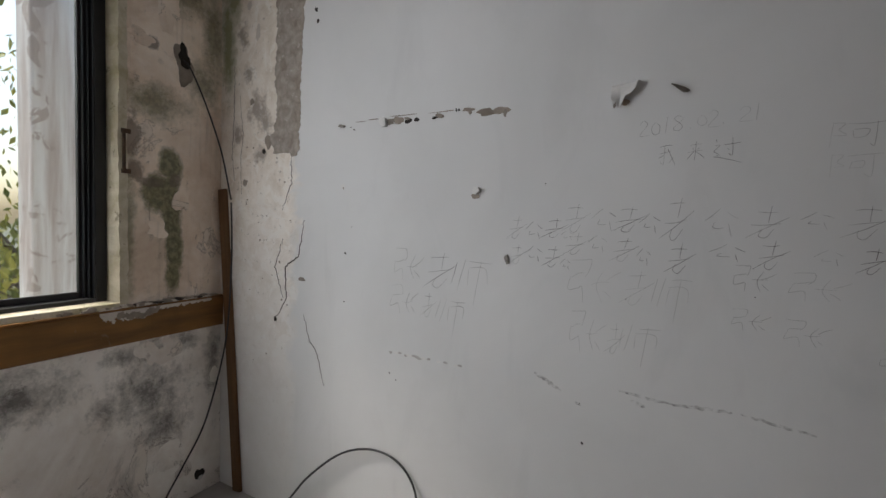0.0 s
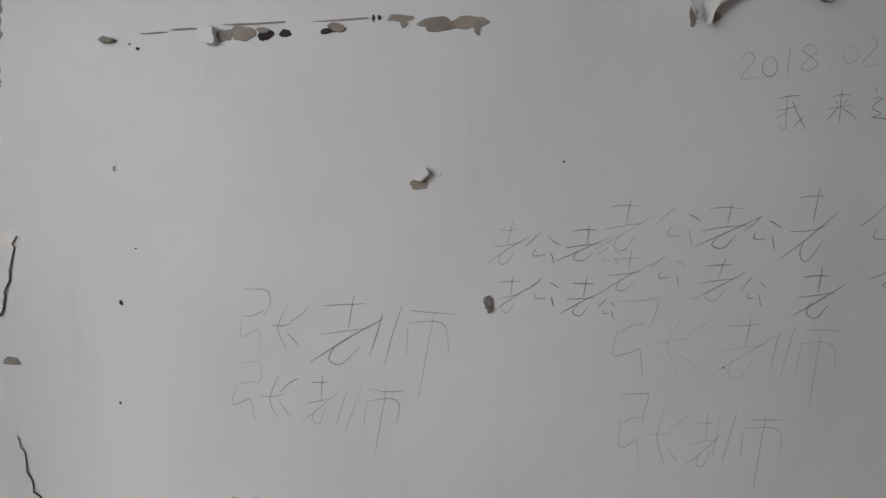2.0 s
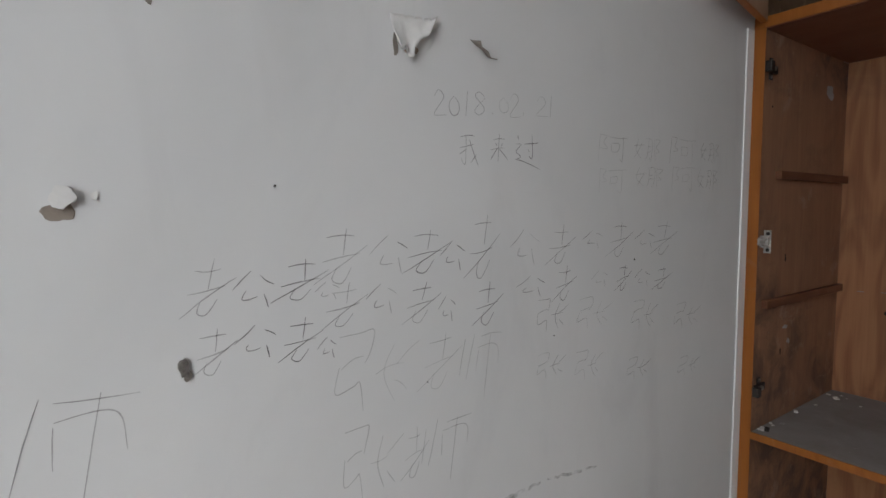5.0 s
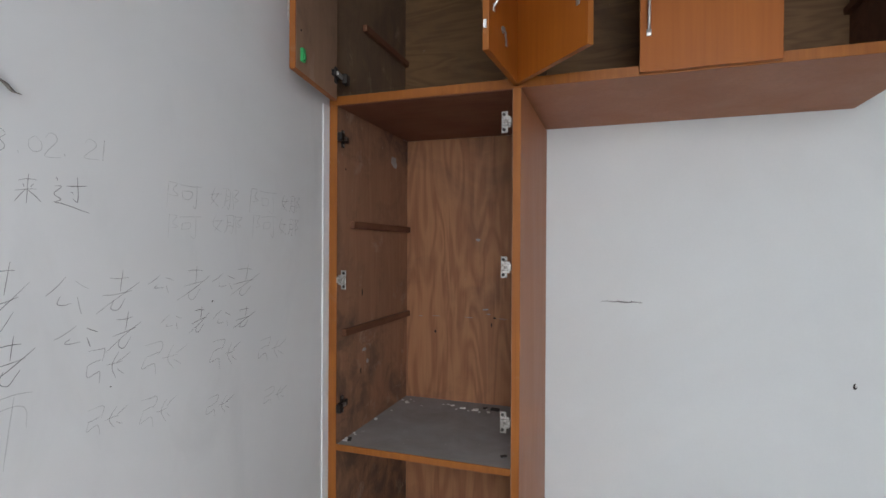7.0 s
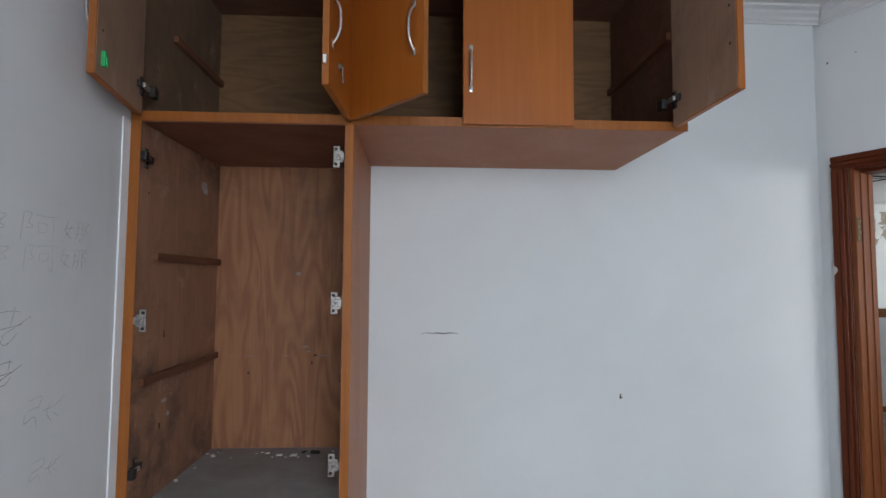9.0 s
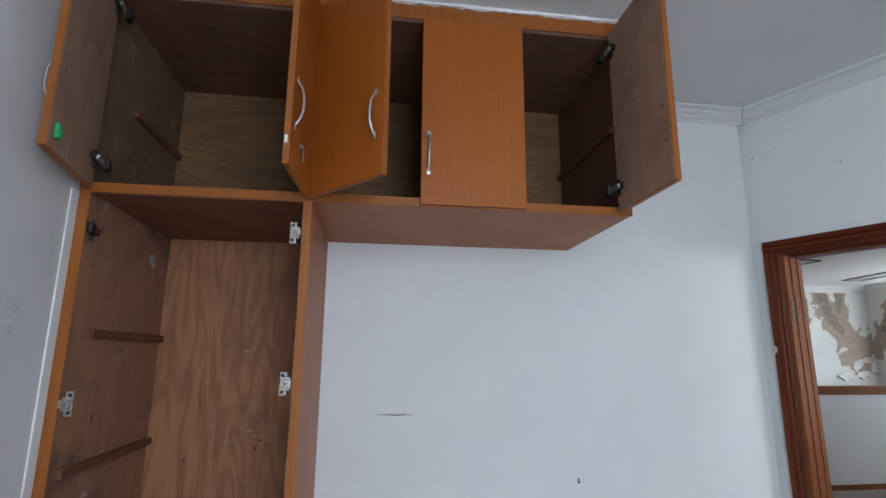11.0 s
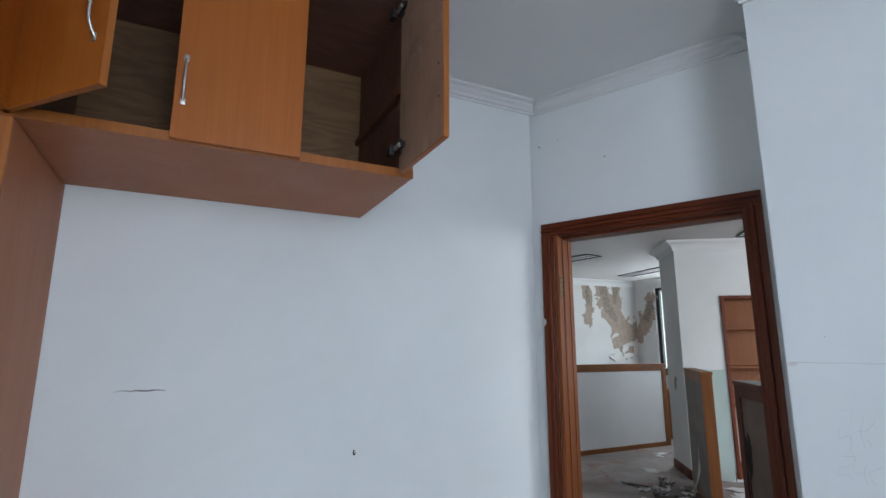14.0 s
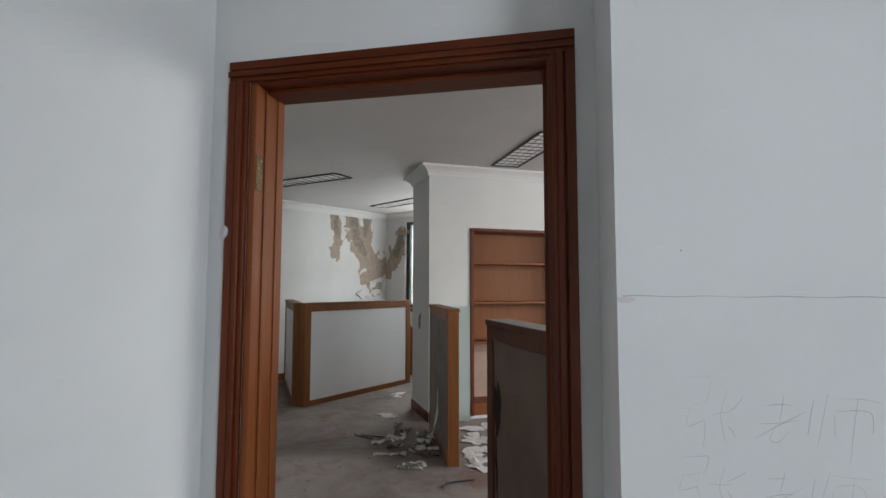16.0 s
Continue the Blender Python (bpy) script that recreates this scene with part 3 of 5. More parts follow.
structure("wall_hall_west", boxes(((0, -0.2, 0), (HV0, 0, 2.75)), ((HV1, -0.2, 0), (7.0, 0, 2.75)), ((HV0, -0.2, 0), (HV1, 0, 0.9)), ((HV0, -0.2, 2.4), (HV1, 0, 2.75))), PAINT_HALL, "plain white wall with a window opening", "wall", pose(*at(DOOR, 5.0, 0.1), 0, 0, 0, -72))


def cornice(name, m, length, mitre0=0.0, mitre1=0.0):
    """A stepped plaster cornice under the ceiling; x along, the room towards -y."""
    prof = [(0, -0.066), (-0.010, -0.066), (-0.012, -0.056), (-0.024, -0.050), (-0.028, -0.038), (-0.046, -0.026), (-0.052, -0.016), (-0.070, -0.012), (-0.080, -0.010), (-0.082, 0.0), (0, 0)]
    bm = bmesh.new()
    rings = []
    for x, k in ((0.0, mitre0), (length, -mitre1)):
        rings.append([bm.verts.new((x + k * -py, py, ROOM_H + pz)) for py, pz in prof])
    for i in range(len(prof) - 1):
        bm.faces.new((rings[0][i], rings[0][i + 1], rings[1][i + 1], rings[1][i]))
    bm.faces.new(rings[0])
    bm.faces.new(rings[1][::-1])
    return structure(name, bm, CEIL, "white moulded plaster cornice with stepped profile", "trim", m)


tan_c = math.tan(radians(90 - 57.5))
cornice("trim", pose(WALL_X, -0.10, 0, 0, 0, -90), 1.05, 0, tan_c)
cornice("trim", DOOR, BLOCK_S, tan_c, 1.0)
cornice("trim", DOOR @ pose(BLOCK_S, 0, 0, 0, 0, 90) @ pose(-BLOCK_N, 0, 0), BLOCK_N, -1.0, 1.0)
cornice("trim", DOOR @ pose(BLOCK_S, N, 0), 3.1, -1.0, 0)

# ---- door frame ----
door_frame = thing("door_1", DOOR, "red-brown moulded wooden door casing with no door leaf", "door frame", kind="structure")


def casing_bar(w, length):
    """A moulded bar along z: broad flat, a groove and a rounded inner bead."""
    return boxes(((0, -0.020, 0), (w * 0.42, 0.0, length)), ((w * 0.42, -0.013, 0), (w * 0.50, 0.0, length)),
                 ((w * 0.50, -0.026, 0), (w * 0.78, 0.0, length)), ((w * 0.78, -0.016, 0), (w, 0.0, length)), bevel=0.003)


CW = 0.066
part("casing", casing_bar(CW, 2.072 - CW), CASING, door_frame, m=pose(0.032, -0.001, 0))
part("casing", casing_bar(CW, 2.072 - CW), CASING, door_frame, m=pose(1.115, -0.001, 0) @ Matrix.Scale(-1, 4, (1, 0, 0)))
part("head_casing", casing_bar(CW, 1.083), CASING, door_frame, m=pose(0.032, -0.0015, 2.072, 0, 90, 0))
part("jamb", boxes(((O0 - 0.012, -0.005, 0), (O0 + 0.012, 0.162, OH - 0.022)), ((O0 + 0.012, 0.045, 0), (O0 + 0.018, 0.060, OH - 0.034)), ((O0 + 0.012, 0.120, 0), (O0 + 0.017, 0.162, OH - 0.034)), bevel=0.002), JAMB, door_frame)
part("jamb", boxes(((O1 + 0.012, -0.005, 0), (O1 - 0.022, 0.162, OH - 0.022)), ((O1 - 0.022, 0.055, 0), (O1 - 0.034, 0.162, OH - 0.034)), bevel=0.002), CASING, door_frame)
part("head_jamb", boxes(((O0 - 0.012, -0.004, OH - 0.022), (O1 + 0.012, 0.162, OH + 0.01)), ((O0 + 0.013, 0.055, OH - 0.034), (O1 - 0.022, 0.162, OH - 0.022)), bevel=0.002), CASING_H, door_frame)
hinge = part("hinge", boxes(((O0 + 0.012, -0.002, 1.655), (O0 + 0.0155, 0.034, 1.770)), bevel=0.001), BRASS, door_frame, "brass hinge leaf with screw holes")
for k in range(4):
    part("screw", rod(bmesh.new(), (O0 + 0.015, 0.008 + 0.016 * (k % 2), 1.672 + 0.027 * k), (O0 + 0.0175, 0.008 + 0.016 * (k % 2), 1.672 + 0.027 * k), 0.004), DARKSTEEL, hinge)
bm = blob(bmesh.new(), 0.022, 0.05, 0.02, seed=4)
tagged(part("plaster_blob", bm, PAPER, None, "", DOOR @ pose(0.034, -0.002, 1.52)), "small white plaster blob on the door casing", "plaster")

# ---- window ----
win = thing("window_1", WIN, "black aluminium sliding window in a crumbling opening", "window", kind="structure")
FY = -0.075
for name, a, b in (("frame_side", (W0 + 0.035, FY - 0.07, WB + 0.012), (W0 + 0.085, FY, WT)), ("frame_side", (W1 - 0.05, FY - 0.07, WB + 0.012), (W1, FY, WT)),
                   ("frame_rail", (W0 + 0.085, FY - 0.07, WB + 0.012), (W1 - 0.05, FY, WB + 0.030)), ("frame_rail", (W0 + 0.085, FY - 0.07, WT - 0.05), (W1 - 0.05, FY, WT))):
    part(name, boxes((a, b), bevel=0.003), BLACK, win)
for k, (x0, x1, dy) in enumerate(((W0 + 0.086, 1.43, -0.045), (1.39, W1 - 0.051, -0.01))):
    y0, y1 = FY + dy - 0.02, FY + dy
    sash = part("sash", boxes(((x0, y0, WB + 0.031), (x0 + 0.042, y1, WT - 0.051)), ((x1 - 0.042, y0, WB + 0.031), (x1, y1, WT - 0.051)),
                              ((x0 + 0.042, y0, WB + 0.031), (x1 - 0.042, y1, WB + 0.058)), ((x0 + 0.042, y0, WT - 0.10), (x1 - 0.042, y1, WT - 0.051)), bevel=0.002), BLACK, win)
    pane = part("pane", boxes(((x0 + 0.042, y0 + 0.008, WB + 0.058), (x1 - 0.042, y0 + 0.012, WT - 0.10))), GLASS, sash)
    pane.visible_shadow = False
# Ribs paler and bluer than the frame: its highlights put into colour.
for k in range(3):
    part("frame_rib", boxes(((W0 + 0.086 + 0.013 * k, FY - 0.020 - 0.012 * k, WB + 0.031), (W0 + 0.090 + 0.013 * k, FY - 0.004 - 0.012 * k, WT - 0.051)), bevel=0.001), RIB, win)
# crumbling cream strips along the reveal and the sill
bm = boxes(((W0 - 0.006, FY - 0.01, WB), (W0 + 0.034, 0.004, WT)))
bmesh.ops.subdivide_edges(bm, edges=[e for e in bm.edges if abs(e.verts[0].co.z - e.verts[1].co.z) > 1], cuts=70)
for v in bm.verts:
    v.co.x += rnd.uniform(-0.003, 0.002) + 0.005 * noise.noise((v.co.z * 7, v.co.y * 9, 0.4))
    v.co.y += rnd.uniform(-0.004, 0.003) * (v.co.y > -0.02)
part("reveal", bm, CREAM, win, "crumbling cream reveal")
part("sill", boxes(((W0 + 0.034, FY - 0.01, WB - 0.02), (W1, 0.012, WB + 0.011)), bevel=0.004), CREAM, win, "crumbling pale sill")

# boards round the window corner
board = thing("wall_board", WIN, "old brown wooden board nailed under the window", "board")
part("plank", boxes(((0.012, 0.001, 0.755), (3.9, 0.024, 0.905)), bevel=0.004), SILLWOOD, board)
part("ledge", boxes(((0.012, 0.001, 0.906), (3.9, 0.030, 0.916)), bevel=0.003), SILLWOOD, board)
tagged(part("corner_post", boxes(((0.0, -0.024, ROOM_Z), (0.058, 0.0, 1.48)), bevel=0.006), POSTWOOD, None, "", pose(-2.423, WALL_Y - 0.001, 0, 0, -5.0, 0)), "worn brown wooden strip standing in the corner", "post")

# ---- the wardrobe ----
FX = 0.80
BX = WALL_X - 0.003
DX = WALL_X + 0.042
wardrobe = thing("wardrobe", I4, "tall orange wooden wardrobe without doors, bare plywood inside", "wardrobe")
part("side_panel", boxes(((FX, 1.797, ROOM_Z), (DX, 1.8275, 1.994)), bevel=0.001), RAW_SIDE, wardrobe, "mouldy plywood side")
part("side_panel", boxes(((FX, 1.094, ROOM_Z), (DX, 1.116, 1.994)), bevel=0.001), RAW_SIDE, wardrobe)
part("outer_panel", boxes(((FX + 0.002, 1.086, ROOM_Z), (BX, 1.0935, 1.994))), PINK, wardrobe, "pinkish laminate outer panel")
part("back_panel", boxes(((DX - 0.012, 1.1165, 0.08), (DX, 1.7965, 1.994))), RAW, wardrobe, "streaky raw plywood back")
part("front_edge", boxes(((FX - 0.004, 1.794, ROOM_Z), (FX - 0.0005, 1.829, 1.9955)), bevel=0.001), EDGE, wardrobe)
part("front_edge", boxes(((FX - 0.004, 1.086, ROOM_Z), (FX - 0.0005, 1.113, 1.9955)), bevel=0.001), EDGE, wardrobe)
shelf = part("shelf", boxes(((FX + 0.004, 1.1165, 0.672), (DX - 0.013, 1.7965, 0.690)), bevel=0.001), DUST, wardrobe, "dusty grey shelf")
part("edge_strip", boxes(((FX - 0.003, 1.1165, 0.669), (FX + 0.0035, 1.7965, 0.693)), bevel=0.001), EDGE, shelf)
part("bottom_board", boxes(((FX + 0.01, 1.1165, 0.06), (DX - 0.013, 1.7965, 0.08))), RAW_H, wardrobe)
part("plinth", boxes(((FX + 0.03, 1.1165, ROOM_Z), (FX + 0.05, 1.7965, 0.0595))), EDGE, wardrobe)
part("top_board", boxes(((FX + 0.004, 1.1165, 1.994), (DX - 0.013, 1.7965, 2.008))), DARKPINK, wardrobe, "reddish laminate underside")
for z in (1.541, 1.115):
    part("batten", boxes(((0.842 + (0.065 if z > 1.3 else 0), 1.777, z - 0.014), (DX - 0.014, 1.7965, z + 0.014)), bevel=0.002), BATTEN, wardrobe)
    part("batten", boxes(((0.90, 1.1165, z - 0.014), (DX - 0.014, 1.136, z + 0.014)), bevel=0.002), BATTEN, wardrobe)


def cup_hinge(parent, y, z, side, x=FX, arm=True):
    """A concealed hinge: slotted mounting plate on the panel and a cranked arm that points out of the carcase."""
    bm = boxes(((x + 0.030, y, z - 0.034), (x + 0.052, y + side * 0.004, z + 0.034)), ((x + 0.012, y, z - 0.012), (x + 0.078, y + side * 0.008, z + 0.012)), bevel=0.0015)
    plate = part("hinge", bm, BLACKSTEEL, parent, "blackened concealed hinge with nickel arm")
    if arm:
        part("arm", boxes(((x + 0.004, y + side * 0.008, z - 0.007), (x + 0.050, y + side * 0.016, z + 0.007)), bevel=0.002), PALESTEEL, plate)
        part("cup", boxes(((x - 0.020, y + side * 0.010, z - 0.018), (x + 0.004, y + side * 0.030, z + 0.014)), bevel=0.003), BLACKSTEEL, plate)
    else:
        part("arm", boxes(((x + 0.006, y + side * 0.008, z - 0.010), (x + 0.050, y + side * 0.014, z + 0.010)), bevel=0.002), STEEL, plate)
    for dz in (-0.025, 0.025):
        part("screw", rod(bmesh.new(), (x + 0.041, y + side * 0.003, z + dz), (x + 0.041, y + side * 0.0065, z + dz), 0.0055), DARKSTEEL, plate)


def spread_hinge(parent, y, z, side):
    """A concealed hinge left wide open: slotted plate and cup turned to the front."""
    x = FX + 0.004
    bm = boxes(((x, y + side * 0.016, z - 0.037), (x + 0.003, y + side * 0.038, z + 0.037)), bevel=0.001)
    box(bm, (x - 0.002, y + side * 0.006, z - 0.020), (x + 0.001, y + side * 0.032, z + 0.020), 0.001)
    plate = part("hinge", bm, PALESTEEL, parent, "dull nickel hinge plate standing open")
    part("arm", boxes(((x - 0.010, y + side * 0.001, z - 0.013), (x + 0.002, y + side * 0.034, z + 0.013)), bevel=0.003), PALESTEEL, plate)
    part("spring", boxes(((x - 0.012, y + side * 0.012, z - 0.005), (x - 0.0102, y + side * 0.026, z + 0.005)), bevel=0.0005), DARKSTEEL, plate)
    for dz in (-0.026, 0.026):
        part("screw", rod(bmesh.new(), (x - 0.002, y + side * 0.029, z + dz), (x + 0.001, y + side * 0.029, z + dz), 0.0058), BLACKSTEEL, plate)


for z in (1.875, 0.835):
    cup_hinge(wardrobe, 1.7965, z, -1, FX)
spread_hinge(wardrobe, 1.7965, 1.325, -1)
for z in (1.885, 1.385, 0.850):
    spread_hinge(wardrobe, 1.1165, z, 1)
tagged(part("filler_strip", boxes(((0.752, 1.8265, ROOM_Z), (FX - 0.0045, WALL_Y - 0.0005, 1.995)), bevel=0.002), TUBE, None), "white filler strip between wardrobe and wall", "filler strip")

# ---- the overhead cabinets ----
UB, UT = 2.0, 2.752


def overhead(label, y0, y1, near_panel, BX=BX):
    """An open carcase between y1 (nearer the written wall) and y0."""
    ob = thing("wall_cabinet", I4, label, "cabinet", "overhead cabinets")
    w = 0.018
    if near_panel:
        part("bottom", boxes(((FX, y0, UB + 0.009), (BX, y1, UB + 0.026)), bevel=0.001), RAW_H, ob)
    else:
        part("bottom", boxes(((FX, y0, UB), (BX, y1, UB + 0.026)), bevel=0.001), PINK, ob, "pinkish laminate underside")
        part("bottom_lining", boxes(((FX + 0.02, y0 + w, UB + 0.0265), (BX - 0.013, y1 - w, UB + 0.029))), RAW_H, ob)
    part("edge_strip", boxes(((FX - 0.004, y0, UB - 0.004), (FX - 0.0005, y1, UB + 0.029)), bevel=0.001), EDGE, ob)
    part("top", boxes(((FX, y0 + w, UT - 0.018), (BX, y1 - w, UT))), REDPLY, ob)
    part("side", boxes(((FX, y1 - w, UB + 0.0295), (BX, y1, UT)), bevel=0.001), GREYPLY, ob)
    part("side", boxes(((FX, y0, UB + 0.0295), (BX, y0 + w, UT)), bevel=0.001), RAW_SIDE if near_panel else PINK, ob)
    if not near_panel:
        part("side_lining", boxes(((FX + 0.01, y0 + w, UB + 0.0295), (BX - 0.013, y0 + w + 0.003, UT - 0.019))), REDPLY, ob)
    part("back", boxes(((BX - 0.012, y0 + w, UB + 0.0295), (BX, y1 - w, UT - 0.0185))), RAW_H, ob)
    part("fascia", boxes(((FX - 0.006, y0, UT - 0.004), (FX - 0.0005, y1, ROOM_H - 0.003)), ((FX, y0, UT + 0.001), (FX + 0.018, y1, ROOM_H - 0.003)), bevel=0.001), EDGE, ob)
    return ob


cab_left = overhead("open orange overhead cabinet above the wardrobe, doors ajar", 1.104, 1.829, True, DX)
cab_right = overhead("orange overhead cabinet fixed to the white wall, doors ajar", -0.093, 1.103, False)
part("batten", boxes(((1.03, 1.790, 2.374), (DX - 0.013, 1.8105, 2.402)), bevel=0.002), BATTEN, cab_left)
part("batten", boxes(((0.86, -0.072, 2.360), (BX - 0.013, -0.052, 2.388)), bevel=0.002), BATTEN, cab_right)
# white caulk along the ceiling
bm = boxes(((FX - 0.015, -0.093, ROOM_H - 0.010), (FX - 0.0065, 1.822, ROOM_H - 0.001)))
bmesh.ops.subdivide_edges(bm, edges=[e for e in bm.edges if abs(e.verts[0].co.y - e.verts[1].co.y) > 1], cuts=90)
for v in bm.verts:
    v.co.x -= rnd.uniform(0, 0.006) * (v.co.x < FX - 0.01)
    v.co.z -= rnd.uniform(0, 0.007) * (v.co.z < ROOM_H - 0.005)
tagged(part("caulk", bm, TUBE), "ragged white caulk line between cabinets and ceiling", "caulk")


def cab_door(parent, hinge_y, width, angle, side, handle_z, grip=0.040, hinge_x=FX - 0.006, outer=ORANGE, inner=RAW_GREY):
    """A slab door hung at (FX, hinge_y). side: +1 opens from +y, the slab runs towards -y when shut. angle: degrees open."""
    turn = pose(hinge_x, hinge_y, UB + 0.001, 0, 0, -90 - angle if side > 0 else 90 + angle)
    # local: x along the slab from the hinge, outer face on -y for side > 0, on +y for the other hand
    s = -1 if side > 0 else 1
    h = UT - UB - 0.014
    door = part("door", boxes(((0.002, 0, 0), (width, s * 0.019, h)), bevel=0.0012), outer, parent, m=turn)
    part("inner_face", boxes(((0.006, -s * 0.0012, 0.004), (width - 0.004, s * 0.001, h - 0.004))), inner, door, "bare unpainted inner face")
    part("edge_band", boxes(((width + 0.0002, s * 0.0005, 0.001), (width + 0.0012, s * 0.0185, h - 0.001))), EDGE, door)
    hx = width - grip
    pts = spline([(hx, s * 0.019, handle_z - 0.07), (hx, s * 0.030, handle_z - 0.054), (hx, s * 0.040, handle_z - 0.025), (hx, s * 0.040, handle_z + 0.025), (hx, s * 0.030, handle_z + 0.054), (hx, s * 0.019, handle_z + 0.07)], 5)
    bm = tube(bmesh.new(), pts, 0.0044, 8)
    for e in (-1, 1):
        box(bm, (hx - 0.0075, s * 0.0195, handle_z + e * 0.062), (hx + 0.0075, s * 0.0225, handle_z + e * 0.084), 0.0014)
    part("handle", bm, STEEL, door, "curved nickel bow handle", smooth=True)
    if angle > 10:
        for z in (0.09, h - 0.09):
            hg = part("hinge", boxes(((0.010, -s * 0.001, z - 0.030), (0.034, -s * 0.008, z + 0.030)), ((0.004, -s * 0.001, z - 0.011), (0.062, -s * 0.012, z + 0.011)), bevel=0.002), BLACKSTEEL, door, "blackened concealed hinge with nickel arm")
            part("arm", boxes(((-0.004, -s * 0.012, z - 0.008), (0.046, -s * 0.022, z + 0.008)), bevel=0.003), STEEL, hg)
            part("cup", boxes(((-0.044, -s * 0.016, z - 0.022), (-0.005, -s * 0.036, z + 0.016)), bevel=0.004), BLACKSTEEL, hg)
    return door


d1 = cab_door(cab_left, 1.777, 0.361, 80, 1, 0.205, hinge_x=0.765)
part("catch", boxes(((0.308, 0.0012, 0.034), (0.329, 0.012, 0.076)), ((0.312, 0.012, 0.040), (0.324, 0.016, 0.059)), bevel=0.002), GREEN, d1, "green plastic catch")
d2 = cab_door(cab_left, 1.108, 0.345, 86, -1, 0.205)
lock = part("lock", rod(rod(bmesh.new(), (0.215, 0.0192, 0.105), (0.215, 0.024, 0.105), 0.011, 14), (0.215, 0.024, 0.105), (0.215, 0.028, 0.105), 0.007, 12), DARKSTEEL, d2, "small steel cam lock with keys")
part("key", boxes(((0.209, 0.0285, 0.076), (0.221, 0.0305, 0.101)), ((0.203, 0.0285, 0.056), (0.215, 0.0305, 0.080)), bevel=0.002), DARKSTEEL, lock)
part("latch_tip", boxes(((0.346, 0.004, 0.060), (0.353, 0.013, 0.083)), bevel=0.001), TUBE, d2, "white latch tip")
for z in (0.133, 0.237):
    part("screw_hole", rod(bmesh.new(), (0.322, 0.0010, z), (0.322, 0.0018, z), 0.0045, 10), HOLE, d1)
cab_door(cab_right, 1.098, 0.388, 48, 1, 0.205)
cab_door(cab_right, 0.322, 0.388, 0, -1, 0.193, 0.025)
d5 = cab_door(cab_right, -0.026, 0.367, 90, -1, 0.205, hinge_x=0.772)
for z in (0.145, 0.257):
    part("screw_hole", rod(bmesh.new(), (0.335, -0.0018, z), (0.335, -0.0010, z), 0.0045, 10), HOLE, d5)

# ---- the closet in the projecting wall ----
closet = thing("built_in_closet", DOOR, "built-in closet with light oak shelves and red-brown frame, doors gone", "closet")
part("frame_side", boxes(((C0, N - 0.012, CB), (C0 + 0.030, -0.03, CT)), bevel=0.002), CASING, closet)
part("frame_side", boxes(((C1 - 0.030, N - 0.012, CB), (C1, -0.03, CT)), bevel=0.002), CASING, closet)
part("frame_top", boxes(((C0 + 0.030, N - 0.012, CT - 0.028), (C1 - 0.030, -0.03, CT)), bevel=0.002), CASING_H, closet)
part("back_panel", boxes(((C0 + 0.030, -0.03, CB), (C1 - 0.030, -0.018, CT - 0.028))), OAK, closet)
part("lining", boxes(((C0 + 0.030, N + 0.02, CB), (C0 + 0.034, -0.0305, CT - 0.0285))), OAK, closet)
part("lining", boxes(((C1 - 0.034, N + 0.02, CB), (C1 - 0.030, -0.0305, CT - 0.0285))), OAK, closet)
for z in (1.705, 1.285):
    sh = part("shelf", boxes(((C0 + 0.0345, N + 0.012, z), (C1 - 0.0345, -0.031, z + 0.022)), bevel=0.0015), OAK, closet)
    part("edge_strip", boxes(((C0 + 0.0345, N + 0.008, z - 0.003), (C1 - 0.0345, N + 0.0118, z + 0.024)), bevel=0.001), OAK, sh)
part("shelf", boxes(((C0 + 0.0345, N + 0.012, 0.86), (C1 - 0.0345, -0.031, 0.884)), bevel=0.0015), DUST, closet, "dusty white shelf")
for z in (2.03, 0.965):
    hg = part("hinge", boxes(((C0 + 0.064, N - 0.034, z - 0.028), (C0 + 0.078, N - 0.030, z + 0.028)), ((C0 + 0.068, N - 0.040, z - 0.016), (C0 + 0.079, N - 0.034, z + 0.016)), bevel=0.001), PALESTEEL, closet, "nickel concealed hinge standing open")
    part("arm", boxes(((C0 + 0.034, N + 0.006, z - 0.020), (C0 + 0.060, N + 0.014, z + 0.004)), ((C0 + 0.048, N - 0.034, z - 0.014), (C0 + 0.066, N + 0.010, z + 0.006)), bevel=0.002), BLACKSTEEL, hg)
    part("mount", boxes(((C0 + 0.030, N + 0.002, z - 0.030), (C0 + 0.035, N + 0.030, z + 0.012)), bevel=0.001), DARKSTEEL, hg)
    for dz in (-0.021, 0.021):
        part("screw", rod(bmesh.new(), (C0 + 0.071, N - 0.0355, z + dz), (C0 + 0.071, N - 0.033, z + dz), 0.004), DARKSTEEL, hg)

# ---- hall: partitions, bookcase, lamps ----
def partition(label, m, length, height, thick, front, back, post=0.09, rail=0.10, foot=0.06, wood=HALLWOOD, recess=0.012):
    """A framed office partition along local x; front face towards -y."""
    ob = thing("office_partition", m, label, "partition", "office partitions")
    h = thick / 2
    part("post", boxes(((0, -h, 0), (post, h, height - 0.03)), bevel=0.004), wood, ob)
    part("post", boxes(((length - post, -h, 0), (length, h, height - 0.03)), bevel=0.004), wood, ob)
    part("rail", boxes(((post, -h, height - rail), (length - post, h, height - 0.03)), bevel=0.003), wood, ob)
    part("rail", boxes(((post, -h, 0), (length - post, h, foot)), bevel=0.003), wood, ob)
    part("cap", boxes(((-0.006, -h - 0.006, height - 0.0295), (length + 0.006, h + 0.006, height)), bevel=0.004), wood, ob)
    part("panel", boxes(((post, -h + recess, foot), (length - post, -h + 0.022, height - rail))), front, ob)
    part("panel", boxes(((post, h - 0.022, foot), (length - post, h - recess, height - rail))), back, ob)
    return ob


